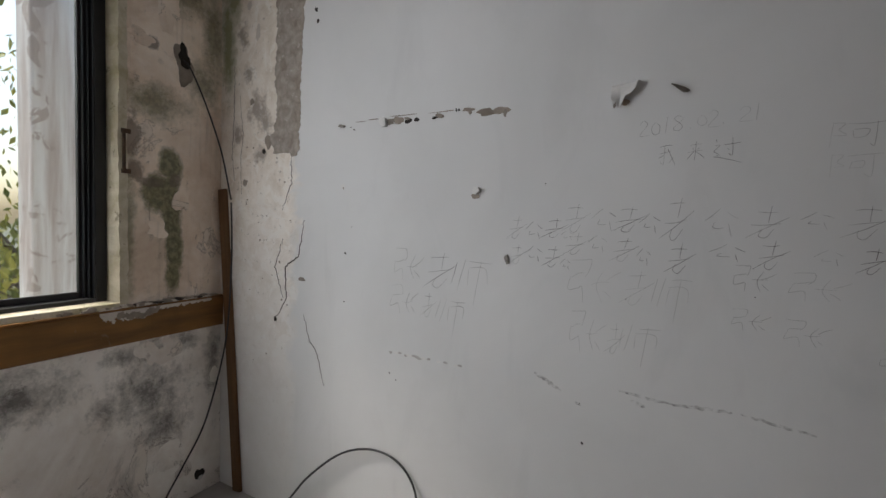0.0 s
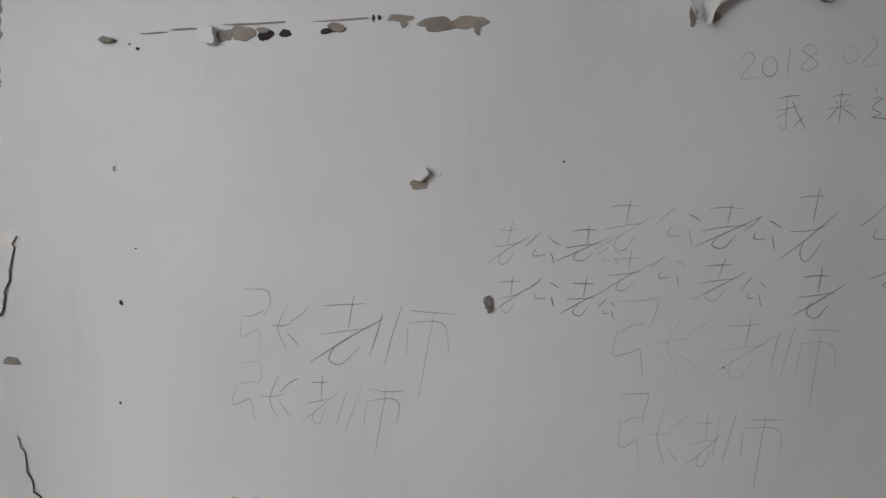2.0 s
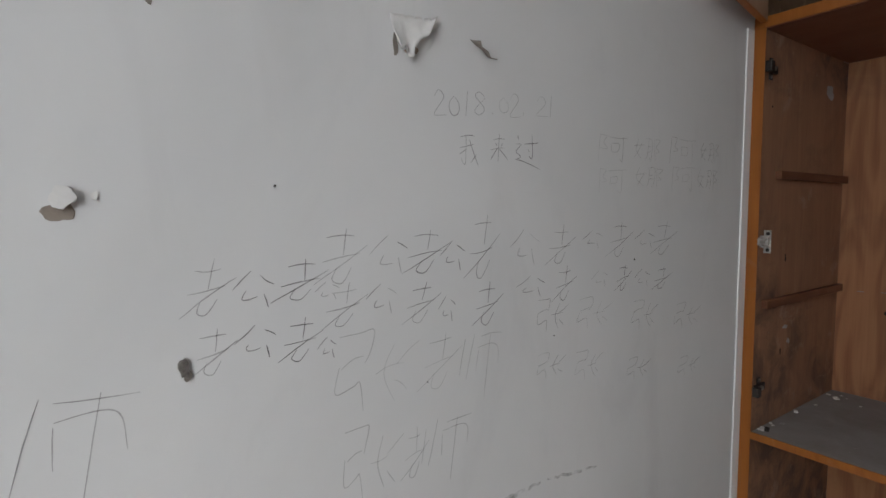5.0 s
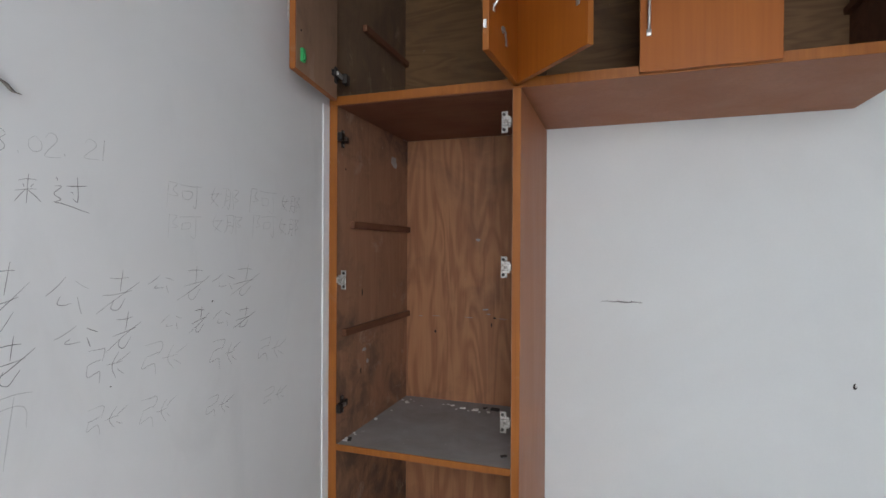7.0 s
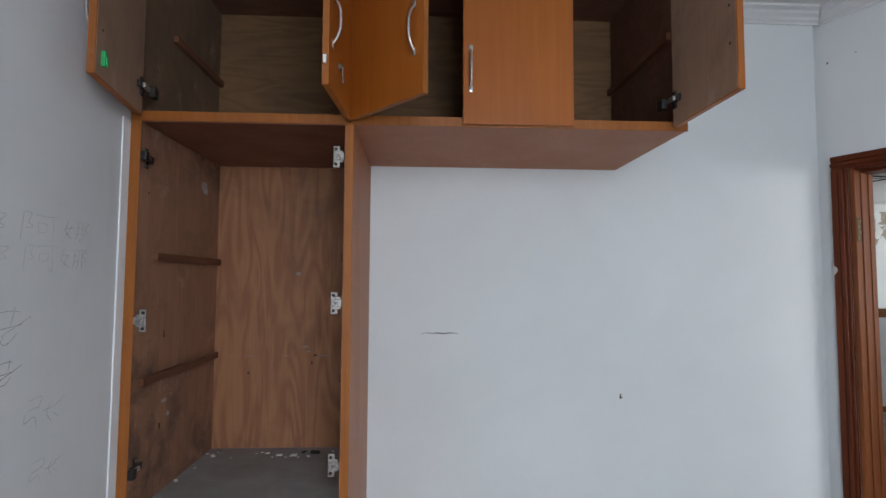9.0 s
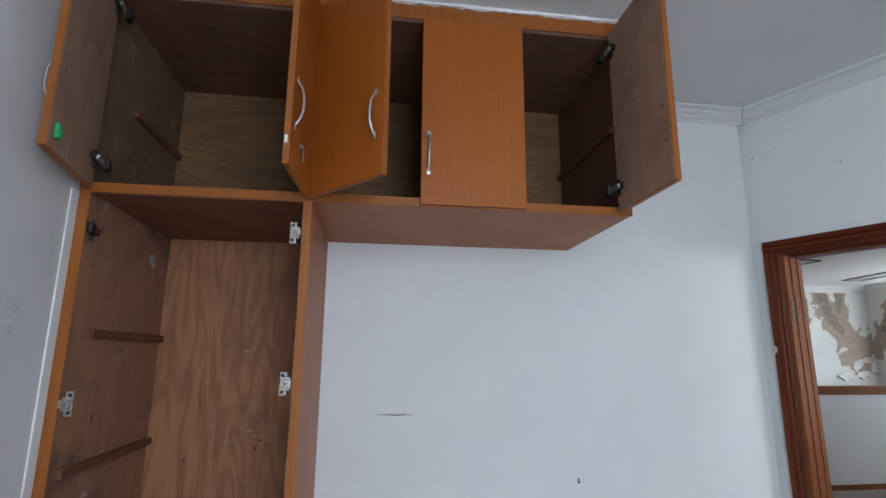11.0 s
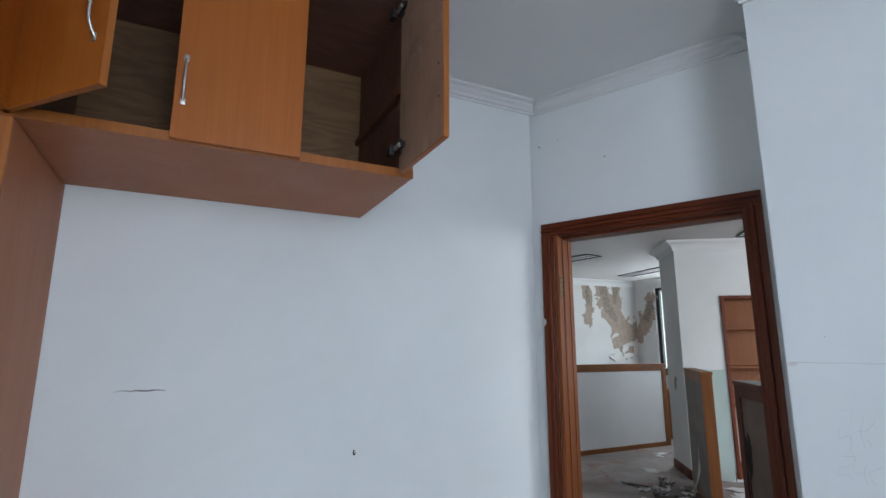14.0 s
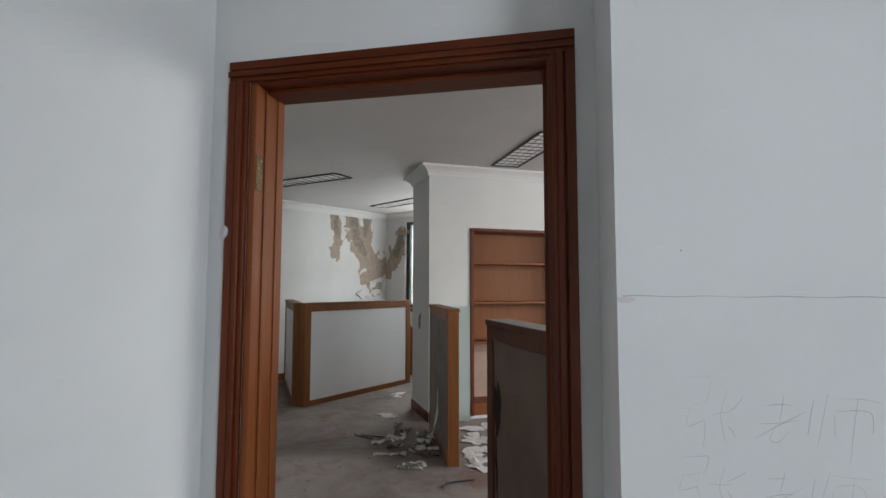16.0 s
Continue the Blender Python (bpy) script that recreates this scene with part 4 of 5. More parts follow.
def between(a, b):
    return pose(a[0], a[1], 0, 0, 0, math.degrees(math.atan2(b[1] - a[1], b[0] - a[0]))), math.hypot(b[0] - a[0], b[1] - a[1])


m, ln = between((4.76, -5.84), (4.72, -3.98))
partition("orange-framed office partition with clean white panels", m @ pose(ln, 0, 0, 0, 0, 180), ln, 1.16, 0.12, PANELW, PANELW)
m, ln = between((4.80, -3.99), (6.19, -4.88))
partition("orange-framed partition return with white panels", m, ln, 1.16, 0.10, PANELW, PANELW)
m, ln = between((2.229, -3.480), (2.999, -4.222))
p2 = partition("orange-framed partition with a torn grey panel", m, ln, 1.18, 0.09, PANELD, PANELD, post=0.018, recess=0.002)
m, ln = between((0.69, -2.165), (1.388, -2.742))
counter = partition("grey-brown counter partition with damaged panel by the doorway", m, ln, 1.17, 0.13, COUNTER, COUNTER, wood=SHADEDWOOD)
part("dust_layer", boxes(((0.002, -0.066, 1.1702), (ln - 0.002, 0.066, 1.1718))), TAPE, counter, "pale dust on the counter top")

m, ln = between((2.90, -4.325), (2.751, -4.468))
tagged(part("glass_panel", boxes(((0, -0.004, 0.06), (ln, 0.004, 1.16)), bevel=0.001), PALEGLASS, None, "", m), "pale green glass sheet behind the partition", "glass panel")

bookcase = thing("bookcase", SHELF, "built-in orange wooden bookcase with empty shelves", "bookcase")
part("side", boxes(((B0, -0.02, BB), (B0 + 0.035, 0.318, BT)), bevel=0.003), CASING, bookcase)
part("side", boxes(((B1 - 0.035, -0.02, BB), (B1, 0.318, BT)), bevel=0.003), CASING, bookcase)
part("top", boxes(((B0 + 0.035, -0.02, BT - 0.03), (B1 - 0.035, 0.318, BT)), bevel=0.003), CASING_H, bookcase)
part("back", boxes(((B0 + 0.035, 0.30, BB), (B1 - 0.035, 0.318, BT - 0.03))), BOOKWOOD, bookcase)
for z in (0.14, 0.765, 1.18, 1.597):
    part("shelf", boxes(((B0 + 0.035, 0.0, z - 0.011), (B1 - 0.035, 0.299, z + 0.011)), bevel=0.002), BOOKWOOD, bookcase)
part("lower_back", boxes(((B0 + 0.036, 0.292, 0.152), (B1 - 0.036, 0.2995, 0.753))), BAREBACK, bookcase, "bare pinkish board behind the lowest shelf")
part("base", boxes(((B0 + 0.035, 0.0, BB), (B1 - 0.035, 0.02, 0.128))), BOOKWOOD, bookcase)


def troffer(m, length, width):
    ob = thing("ceiling_light", m, "recessed fluorescent ceiling light with metal louvre, unlit", "ceiling light", "ceiling lights")
    part("frame", boxes(((-length / 2, -width / 2, -0.012), (-length / 2 + 0.02, width / 2, -0.001)), ((length / 2 - 0.02, -width / 2, -0.012), (length / 2, width / 2, -0.001)),
                        ((-length / 2 + 0.02, -width / 2, -0.012), (length / 2 - 0.02, -width / 2 + 0.02, -0.001)), ((-length / 2 + 0.02, width / 2 - 0.02, -0.012), (length / 2 - 0.02, width / 2, -0.001))), BLACK, ob)
    part("reflector", boxes(((-length / 2 + 0.02, -width / 2 + 0.02, -0.0035), (length / 2 - 0.02, width / 2 - 0.02, -0.001))), REFLECT, ob)
    n = int(length / 0.1)
    for k in range(1, n):
        x = -length / 2 + k * length / n
        part("louvre_blade", boxes(((x - 0.007, -width / 2 + 0.021, -0.0075), (x + 0.007, width / 2 - 0.021, -0.0045))), BLACKSTEEL, ob)
    for k in (-1, 0, 1):
        part("louvre_rail", boxes(((-length / 2 + 0.021, k * width * 0.24 - 0.003, -0.0085), (length / 2 - 0.021, k * width * 0.24 + 0.003, -0.0078))), BLACKSTEEL, ob)
    return ob


troffer(pose(4.83, -4.06, HALL_H, 0, 0, 8), 1.2, 0.30)
troffer(pose(4.96, -5.94, HALL_H, 0, 0, -8), 1.2, 0.30)
troffer(pose(2.10, -4.47, HALL_H, 0, 0, 141), 1.2, 0.30)

# far window of the hall
hw = thing("window_2", I4, "black-framed window at the far end of the outer room", "window", kind="structure")
for a, b in (((HW0, -6.90, HWB), (HW0 + 0.06, -6.84, HWT)), ((HW1 - 0.07, -6.90, HWB), (HW1, -6.84, HWT)), ((HW0 + 0.06, -6.90, HWB), (HW1 - 0.07, -6.84, HWB + 0.05)), ((HW0 + 0.06, -6.90, HWT - 0.05), (HW1 - 0.07, -6.84, HWT))):
    part("frame_bar", boxes((a, b), bevel=0.003), BLACK, hw)
pane = part("pane", boxes(((HW0 + 0.06, -6.875, HWB + 0.05), (HW1 - 0.07, -6.871, HWT - 0.05))), GLASS, hw)
pane.visible_shadow = False
part("sill", boxes(((HW0 - 0.1, -6.83, HWB - 0.07), (6.0, -6.77, HWB - 0.002)), bevel=0.004), HALLWOOD, hw)

sky_lamp("sky_light_window", WIN @ pose((1.03 + W1) / 2, -0.035, (WB + WT) / 2 + 0.02, 78, 0, 0), W1 - 1.03, WT - WB - 0.10, 14.5, (0.93, 0.945, 1.0))
sky_lamp("sky_light_hall", pose(*at(DOOR, 5.0, 0.1), 0, 0, 0, -72) @ pose((HV0 + HV1) / 2, -0.25, 1.65, 62, 0, 0), HV1 - HV0, 1.5, 68, (1.0, 0.95, 0.90))
sky_lamp("sky_light_far", look(((HW0 + HW1) / 2, -7.06, 1.7), ((HW0 + HW1) / 2, 0, 1.7)), HW1 - HW0, 1.45, 13, (1.0, 0.97, 0.93))

# ---- pencil writing ----
GLYPHS = {
    "老": "60,100 52,50|25,82 73,85|13,38 80,50|100,67 0,0|37,27 30,6 46,0 67,27",
    "公": "48,98 2,54|70,84 100,62|35,48 27,32 36,27 60,30|74,40 84,2",
    "张": "5,95 30,98 43,96 40,76 33,60|5,58 34,66|5,58 0,26 18,34 27,33 30,0|43,45 78,48|69,78 56,41 67,5|100,74 70,51|69,30 84,12",
    "师": "12,93 0,42|34,100 12,32|47,95 100,94|41,76 39,43|42,78 76,82 90,76 88,48|73,95 56,0",
    "我": "6,92 76,98|38,96 32,6 8,22|4,58 74,68|0,38 40,50|52,84 98,2|92,40 58,10",
    "来": "14,74 86,80|28,68 36,56|72,70 60,56|50,100 46,0|2,42 82,50|40,46 4,8|52,48 98,8",
    "过": "8,96 14,84|4,66 22,70 6,48 20,34 4,22|4,22 30,20 100,0|36,70 88,76|66,98 64,32 52,38|46,56 54,46",
    "阿": "10,96 4,0|10,94 28,90 20,66 30,48 12,44|36,88 100,92|84,90 82,6 70,14|44,64 44,34|44,64 68,64 64,38 44,36",
    "娜": "18,92 8,44 32,12|32,70 8,14|4,60 38,62|44,86 66,86 64,10 56,16|50,62 64,62|48,40 64,40|52,86 48,30 40,8|76,90 76,4|76,88 94,84 82,62 94,44 78,36",
    "2": "4,74 30,98 66,92 70,66 0,2 96,4", "1": "70,100 30,0", ".": "40,80 60,10",
    "0": "50,100 14,74 8,28 46,0 86,22 92,68 50,100", "8": "84,82 50,100 22,80 78,30 48,0 12,18 84,76",
}


def writing(spec, frame_m, label, width=0.0020, seed=1, mat=PENCIL):
    """Hand-written strokes on a wall; each character is given with its left, its foot, its width and its height."""
    r = random.Random(seed)
    ob = thing("pencil_writing", frame_m, label, "writing", "pencil writing")
    for item in spec.split("|"):
        ch, *nums = item.split()
        ox, oz, w, h = (float(v) for v in nums)
        bm = bmesh.new()
        for stroke in GLYPHS[ch].split("|"):
            raw = [tuple(float(v) + r.uniform(-3, 3) for v in p.split(",")) for p in stroke.split()]
            flat = []
            if len(raw) == 2:
                (xa, za), (xb, zb) = raw
                bow = r.uniform(-4, 4)
                flat = [(xa + (xb - xa) * f / 8, za + (zb - za) * f / 8 + bow * math.sin(math.pi * f / 8)) for f in range(9)]
            else:
                flat = [(p.x, p.y) for p in spline([(a, b, 0) for a, b in raw], 5)]
            flat = [(ox + w * a / 100 + r.uniform(-1, 1) * 0.0003, oz + h * b / 100 + r.uniform(-1, 1) * 0.0003) for a, b in flat]
            ribbon(bm, flat, width * r.uniform(0.75, 1.15), -0.0012 - r.uniform(0, 0.0004))
        part("character", bm, mat, ob)
    return ob


NORTH = pose(0, WALL_Y, 0)
ROWS_OLD = "faint grey pencil writing repeated across the wall"
writing("老 -0.873 1.277 0.078 0.083|公 -0.804 1.278 0.066 0.065|老 -0.742 1.286 0.098 0.068|公 -0.673 1.280 0.045 0.033", NORTH, ROWS_OLD, seed=2)
writing("老 -0.671 1.308 0.100 0.093|公 -0.571 1.316 0.080 0.071|老 -0.504 1.315 0.108 0.081|公 -0.420 1.313 0.060 0.059|老 -0.359 1.296 0.095 0.126", NORTH, ROWS_OLD, seed=3)
writing("公 -0.239 1.310 0.088 0.082|老 -0.131 1.308 0.101 0.087|公 -0.007 1.336 0.073 0.046|老 0.082 1.313 0.107 0.087|公 0.199 1.325 0.088 0.051|老 0.266 1.308 0.128 0.089", NORTH, ROWS_OLD, seed=4)
writing("老 -0.663 1.233 0.089 0.075|公 -0.579 1.244 0.062 0.056|老 -0.508 1.222 0.093 0.073|公 -0.424 1.212 0.041 0.051|老 -0.344 1.195 0.089 0.087", NORTH, ROWS_OLD, seed=5)
writing("公 -0.223 1.238 0.093 0.048|老 -0.109 1.222 0.087 0.079|公 0.026 1.240 0.067 0.042|老 0.118 1.224 0.073 0.067|公 0.201 1.222 0.069 0.052|老 0.280 1.212 0.095 0.060", NORTH, ROWS_OLD, seed=6)
writing("老 -0.865 1.189 0.070 0.069|公 -0.802 1.200 0.065 0.054|老 -0.735 1.187 0.078 0.069|公 -0.669 1.180 0.034 0.039", NORTH, ROWS_OLD, seed=7)
BIG = "large three-character pencil inscription on the white wall"
writing("张 -1.377 1.091 0.146 0.130|老 -1.234 1.075 0.161 0.139|师 -1.100 1.016 0.171 0.179", NORTH, BIG, 0.0022, 8)
writing("张 -1.394 0.949 0.144 0.121|老 -1.246 0.954 0.078 0.098|师 -1.168 0.885 0.135 0.154", NORTH, BIG, 0.0019, 9)
writing("张 -0.639 1.074 0.170 0.148|老 -0.472 1.084 0.105 0.111|师 -0.374 1.040 0.115 0.137", NORTH, BIG, 0.0021, 10, FAINT)
writing("张 -0.629 0.910 0.122 0.139|老 -0.511 0.919 0.062 0.097|师 -0.467 0.888 0.124 0.131", NORTH, BIG, 0.0021, 11, FAINT)
SMALL = "row of one faint pencilled character repeated on the wall"
writing("张 -0.157 1.153 0.106 0.078|张 -0.021 1.140 0.132 0.080|张 0.193 1.109 0.120 0.082|张 0.391 1.085 0.144 0.077", NORTH, SMALL, 0.0020, 12, FAINT)
writing("张 -0.156 1.044 0.099 0.060|张 -0.026 1.016 0.105 0.074|张 0.177 0.978 0.109 0.058|张 0.419 0.940 0.122 0.058", NORTH, SMALL, 0.0020, 13, FAINT)
writing("2 -0.430 1.611 0.029 0.047|0 -0.397 1.613 0.027 0.037|1 -0.359 1.614 0.011 0.050|8 -0.339 1.622 0.038 0.044|. -0.291 1.623 0.009 0.008|0 -0.271 1.631 0.028 0.031|2 -0.240 1.627 0.032 0.046|. -0.206 1.631 0.009 0.008|2 -0.162 1.635 0.035 0.042|1 -0.124 1.636 0.011 0.048", NORTH, "pencilled date 2018.02.21 on the white wall", 0.0017, 14)
writing("我 -0.373 1.519 0.050 0.062|来 -0.293 1.530 0.047 0.058|过 -0.226 1.521 0.078 0.073", NORTH, "three pencilled characters under the date", 0.0018, 15)
NAMES = "faint pencilled name repeated near the wardrobe"
writing("阿 0.042 1.548 0.121 0.070|娜 0.183 1.555 0.126 0.068|阿 0.346 1.556 0.136 0.077|娜 0.497 1.566 0.118 0.064", NORTH, NAMES, 0.0020, 16, FAINT)
writing("阿 0.043 1.472 0.114 0.062|娜 0.192 1.486 0.130 0.060|阿 0.359 1.482 0.123 0.071|娜 0.488 1.485 0.120 0.067", NORTH, NAMES, 0.0020, 17, FAINT)
FACE = DOOR @ pose(0, N, 0)
FACED = "faint pencil characters on the projecting wall"
writing("张 1.291 1.053 0.100 0.132|老 1.402 1.069 0.090 0.080|师 1.490 1.030 0.117 0.125", FACE, FACED, 0.0011, 18, FAINT)
writing("张 1.277 0.947 0.114 0.089|老 1.400 0.935 0.084 0.083|师 1.489 0.892 0.096 0.130", FACE, FACED, 0.0011, 19, FAINT)

# ---- torn paint, cracks and stains of the written wall ----
def patch_thing(name, label, category, frame_m, patches):
    """A group of ragged patches: (part, x, z, w, h, depth, material)."""
    ob = thing(name, frame_m, label, category)
    for i, (nm, x, z, w, h, d, mt) in enumerate(patches):
        part(nm, moved(blob(bmesh.new(), w, h, d, 20 if max(w, h) < 0.09 else 44, 0.38 if max(w, h) < 0.09 else 0.55, hash_seed(x, z)), (x, -0.0004 * (i % 3), z)), mt, ob)
    return ob


def moved(bm, by):
    bmesh.ops.translate(bm, verts=bm.verts[:], vec=by)
    return bm


def hash_seed(a, b):
    return int(abs(a) * 7919 + abs(b) * 104729)


TORN_A = [
    ("flap", -1.685, 1.742, 0.036, 0.013, 0.010, GREYBARE), ("tear", -1.575, 1.753, 0.055, 0.004, 0.001, GREYBARE), ("tear", -1.50, 1.757, 0.07, 0.005, 0.001, GREYBARE),
    ("flap", -1.450, 1.740, 0.036, 0.044, 0.014, PAPER), ("tear", -1.415, 1.740, 0.045, 0.026, 0.001, GREYBARE), ("tear", -1.375, 1.742, 0.05, 0.034, 0.001, BARE),
    ("pit", -1.327, 1.736, 0.030, 0.026, 0.001, HOLE), ("tear", -1.330, 1.745, 0.026, 0.012, 0.004, GREYBARE), ("tear", -1.35, 1.760, 0.13, 0.004, 0.001, GREYBARE), ("pit", -1.284, 1.737, 0.022, 0.018, 0.001, HOLE),
    ("tear", -1.176, 1.742, 0.040, 0.018, 0.003, BARE), ("pit", -1.196, 1.736, 0.024, 0.010, 0.0045, HOLE), ("tear", -1.16, 1.757, 0.11, 0.004, 0.001, BARE)]
TORN_B = [
    ("pit", -1.100, 1.757, 0.007, 0.012, 0.001, HOLE), ("pit", -1.088, 1.757, 0.007, 0.012, 0.001, HOLE), ("tear", -1.047, 1.754, 0.050, 0.016, 0.001, BARE), ("tear", -1.040, 1.744, 0.014, 0.018, 0.003, BARE),
    ("tear", -0.975, 1.738, 0.075, 0.026, 0.001, BARE), ("tear", -0.915, 1.738, 0.070, 0.028, 0.0012, BARE), ("tear", -0.895, 1.728, 0.016, 0.026, 0.001, GREYBARE), ("pit", -1.615, 1.722, 0.010, 0.006, 0.001, HOLE), ("pit", -1.635, 1.733, 0.006, 0.004, 0.001, HOLE)]
patch_thing("torn_paint_strip", "line of torn paint with bare plaster and curled flaps", "torn paint", NORTH, TORN_A + TORN_B)
patch_thing("scuffed_strip", "row of small scuffs where tape was torn off", "scuff", NORTH, [("scuff", -1.39 + 0.024 * k + 0.006 * (k % 2), 0.780 - 0.0004 * k + 0.003 * (k % 3), 0.018 if k not in (4, 5, 6, 7) else 0.032, 0.010, 0.0012, (TAPE, PAPER, TAPE)[k % 3]) for k in range(15) if k not in (9, 12)])
patch_thing("paint_chip", "small paint chip with a lifted white corner", "paint chip", NORTH, [("bare_spot", -1.006, 1.433, 0.032, 0.030, 0.001, BARE), ("flap", -1.001, 1.451, 0.034, 0.026, 0.012, PAPER), ("crumb", -0.967, 1.453, 0.008, 0.012, 0.002, PAPER)])
patch_thing("paint_chip", "dark greenish chip of curled paint", "paint chip", NORTH, [("flap", -0.871, 1.205, 0.013, 0.034, 0.006, DARKSTEEL), ("flap", -0.866, 1.192, 0.012, 0.014, 0.004, GREYBARE)])
patch_thing("nail_holes", "scattered nail holes and specks in the white wall", "nail holes", NORTH, [("hole", x, z, s, s, 0.001, HOLE) for x, z, s in (
    (-1.656, 1.183, 0.010), (-1.658, 0.967, 0.006), (-0.732, 1.471, 0.004), (-1.395, 0.692, 0.006), (-1.856, 2.280, 0.020), (-1.844, 2.227, 0.018), (-0.572, 0.600, 0.009), (-1.36, 0.668, 0.005), (-1.62, 1.30, 0.004), (0.20, 1.30, 0.005), (-0.10, 1.14, 0.003), (-0.45, 1.10, 0.003))])
patch_thing("old_plug", "filled plug mark on the wall", "wall mark", NORTH, [("ring", -1.675, 1.476, 0.022, 0.024, 0.001, PAPER), ("hole", -1.672, 1.470, 0.006, 0.010, 0.0015, GREYBARE)])


def peel(name, label, category, frame_m, layers, cell=0.014, seed=0):
    """Ragged areas where a coat has come away: each layer (part, material, proud, lines) covers what lies near its lines (radius, points)."""
    ob = thing(name, frame_m, label, category)
    for nm, mt, proud, lines in layers:
        pts = [p for _, line in lines for p in line]
        reach = max(rad for rad, _ in lines) * 1.7
        fine = 0.34 / reach
        x0, x1 = min(p[0] for p in pts) - reach, max(p[0] for p in pts) + reach
        z0, z1 = min(p[1] for p in pts) - reach, max(p[1] for p in pts) + reach

        def inside(x, z):
            best = -1.0
            for rad, line in lines:
                for (xa, za), (xb, zb) in zip(line, line[1:]):
                    dx, dz = xb - xa, zb - za
                    f = max(0.0, min(1.0, ((x - xa) * dx + (z - za) * dz) / (dx * dx + dz * dz)))
                    best = max(best, 1.0 - math.hypot(x - xa - f * dx, z - za - f * dz) / rad)
            return best + 0.75 * noise.noise((x * 5.5 * fine, z * 3.2 * fine, seed)) + 0.40 * noise.noise((x * 15 * fine, z * 9 * fine, seed + 4.0)) + 0.22 * noise.noise((x * 40, z * 30, seed + 9.0)) > 0.12

        nx, nz = int((x1 - x0) / cell), int((z1 - z0) / cell)
        hit = {(i, k) for i in range(nx) for k in range(nz) if inside(x0 + i * cell, z0 + k * cell)}
        verts, faces, index = [], [], {}

        def corner(i, k):
            if (i, k) not in index:
                index[i, k] = len(verts)
                verts.append((x0 + (i + 0.45 * noise.noise((i * 0.71, k * 0.53, 3))) * cell, -proud, z0 + (k + 0.45 * noise.noise((i * 0.63, k * 0.77, 8))) * cell))
            return index[i, k]
        for i, k in sorted(hit):
            faces.append((corner(i, k), corner(i + 1, k), corner(i + 1, k + 1), corner(i, k + 1)))
        me = bpy.data.meshes.new(nm)
        me.from_pydata(verts, [], faces)
        me.materials.append(mt)
        patch = new(nm, me)
        patch.parent = ob
        patch.modifiers.new("thickness", "SOLIDIFY").thickness = 0.0015
    return ob


def flap(label, xs, top, low, curl, mat, frame_m=NORTH):
    """A hanging flap of paint: top edge on the wall, the ragged lower edge curled away from it."""
    bm = bmesh.new()
    rows = 7
    grid = []
    for j in range(rows):
        v = j / (rows - 1)
        grid.append([bm.verts.new((x + 0.012 * v * v * (0.5 - i / len(xs)), -0.002 - curl * v * v - 0.004 * math.sin(3.0 * i + 2 * v), t + (b - t) * v)) for i, (x, t, b) in enumerate(zip(xs, top, low))])
    for a, b in zip(grid, grid[1:]):
        for i in range(len(xs) - 1):
            bm.faces.new((a[i], a[i + 1], b[i + 1], b[i]))
    ob = tagged(part("paint_flap", bm, mat, None, "", frame_m, smooth=True), label, "paint flap")
    sol = ob.modifiers.new("thickness", "SOLIDIFY")
    sol.thickness = 0.0012
    return ob


flap("curled white paint flap hanging from the wall", [-0.522, -0.514, -0.506, -0.498, -0.490, -0.481, -0.472, -0.462, -0.452, -0.442, -0.432],
     [1.778, 1.778, 1.779, 1.780, 1.780, 1.781, 1.782, 1.782, 1.783, 1.784, 1.785], [1.726, 1.716, 1.722, 1.704, 1.702, 1.726, 1.738, 1.742, 1.746, 1.760, 1.782], 0.020, PAPER)
patch_thing("torn_spot", "brown bare spot behind the hanging paint flap", "bare spot", NORTH, [("bare_spot", -0.478, 1.722, 0.030, 0.018, 0.001, TAN), ("edge", -0.512, 1.726, 0.010, 0.040, 0.001, GREYBARE)])
flap("small dark curled paint flap on the white wall", [-0.345, -0.333, -0.320, -0.306, -0.293], [1.765, 1.761, 1.756, 1.749, 1.740], [1.756, 1.748, 1.738, 1.730, 1.728], 0.022, GREYBARE)


def crack(points, width, seed, frame_m=NORTH, label="jagged dark crack in the wall plaster"):
    r = random.Random(seed)
    pts = []
    for (xa, za), (xb, zb) in zip(points, points[1:]):
        n = max(3, int(math.hypot(xb - xa, zb - za) / 0.012))
        for i in range(n):
            f = i / n
            pts.append((xa + (xb - xa) * f + r.uniform(-1, 1) * min(0.0055, width * 1.2), za + (zb - za) * f + r.uniform(-1, 1) * 0.003))
    pts.append(points[-1])
    return tagged(part("wall_crack", ribbon(bmesh.new(), pts, width, -0.0018), CRACK, None, "", frame_m), label, "crack")


crack([(-2.013, 1.64), (-2.005, 1.50), (-2.071, 1.37)], 0.005, 1)
crack([(-1.919, 1.321), (-1.951, 1.153), (-2.044, 1.098), (-2.038, 0.936), (-2.112, 0.836)], 0.0075, 2)
crack([(-2.06, 1.235), (-2.12, 1.093), (-2.06, 0.945)], 0.005, 3)
crack([(-1.912, 0.879), (-1.873, 0.755), (-1.83, 0.722), (-1.773, 0.565)], 0.005, 4)
crack([(-2.40, 1.95), (-2.37, 1.75), (-2.39, 1.62), (-2.38, 1.45)], 0.003, 5)
crack([(1.669, 2.70), (1.672, 2.42), (1.667, 2.124)], 0.0011, 6, FACE, "fine crack above the closet frame")
crack([(1.683, 2.02), (1.681, 1.9), (1.684, 1.7), (1.683, 1.55), (1.682, 1.3), (1.684, 1.1)], 0.0014, 7, FACE, "open joint beside the closet frame")
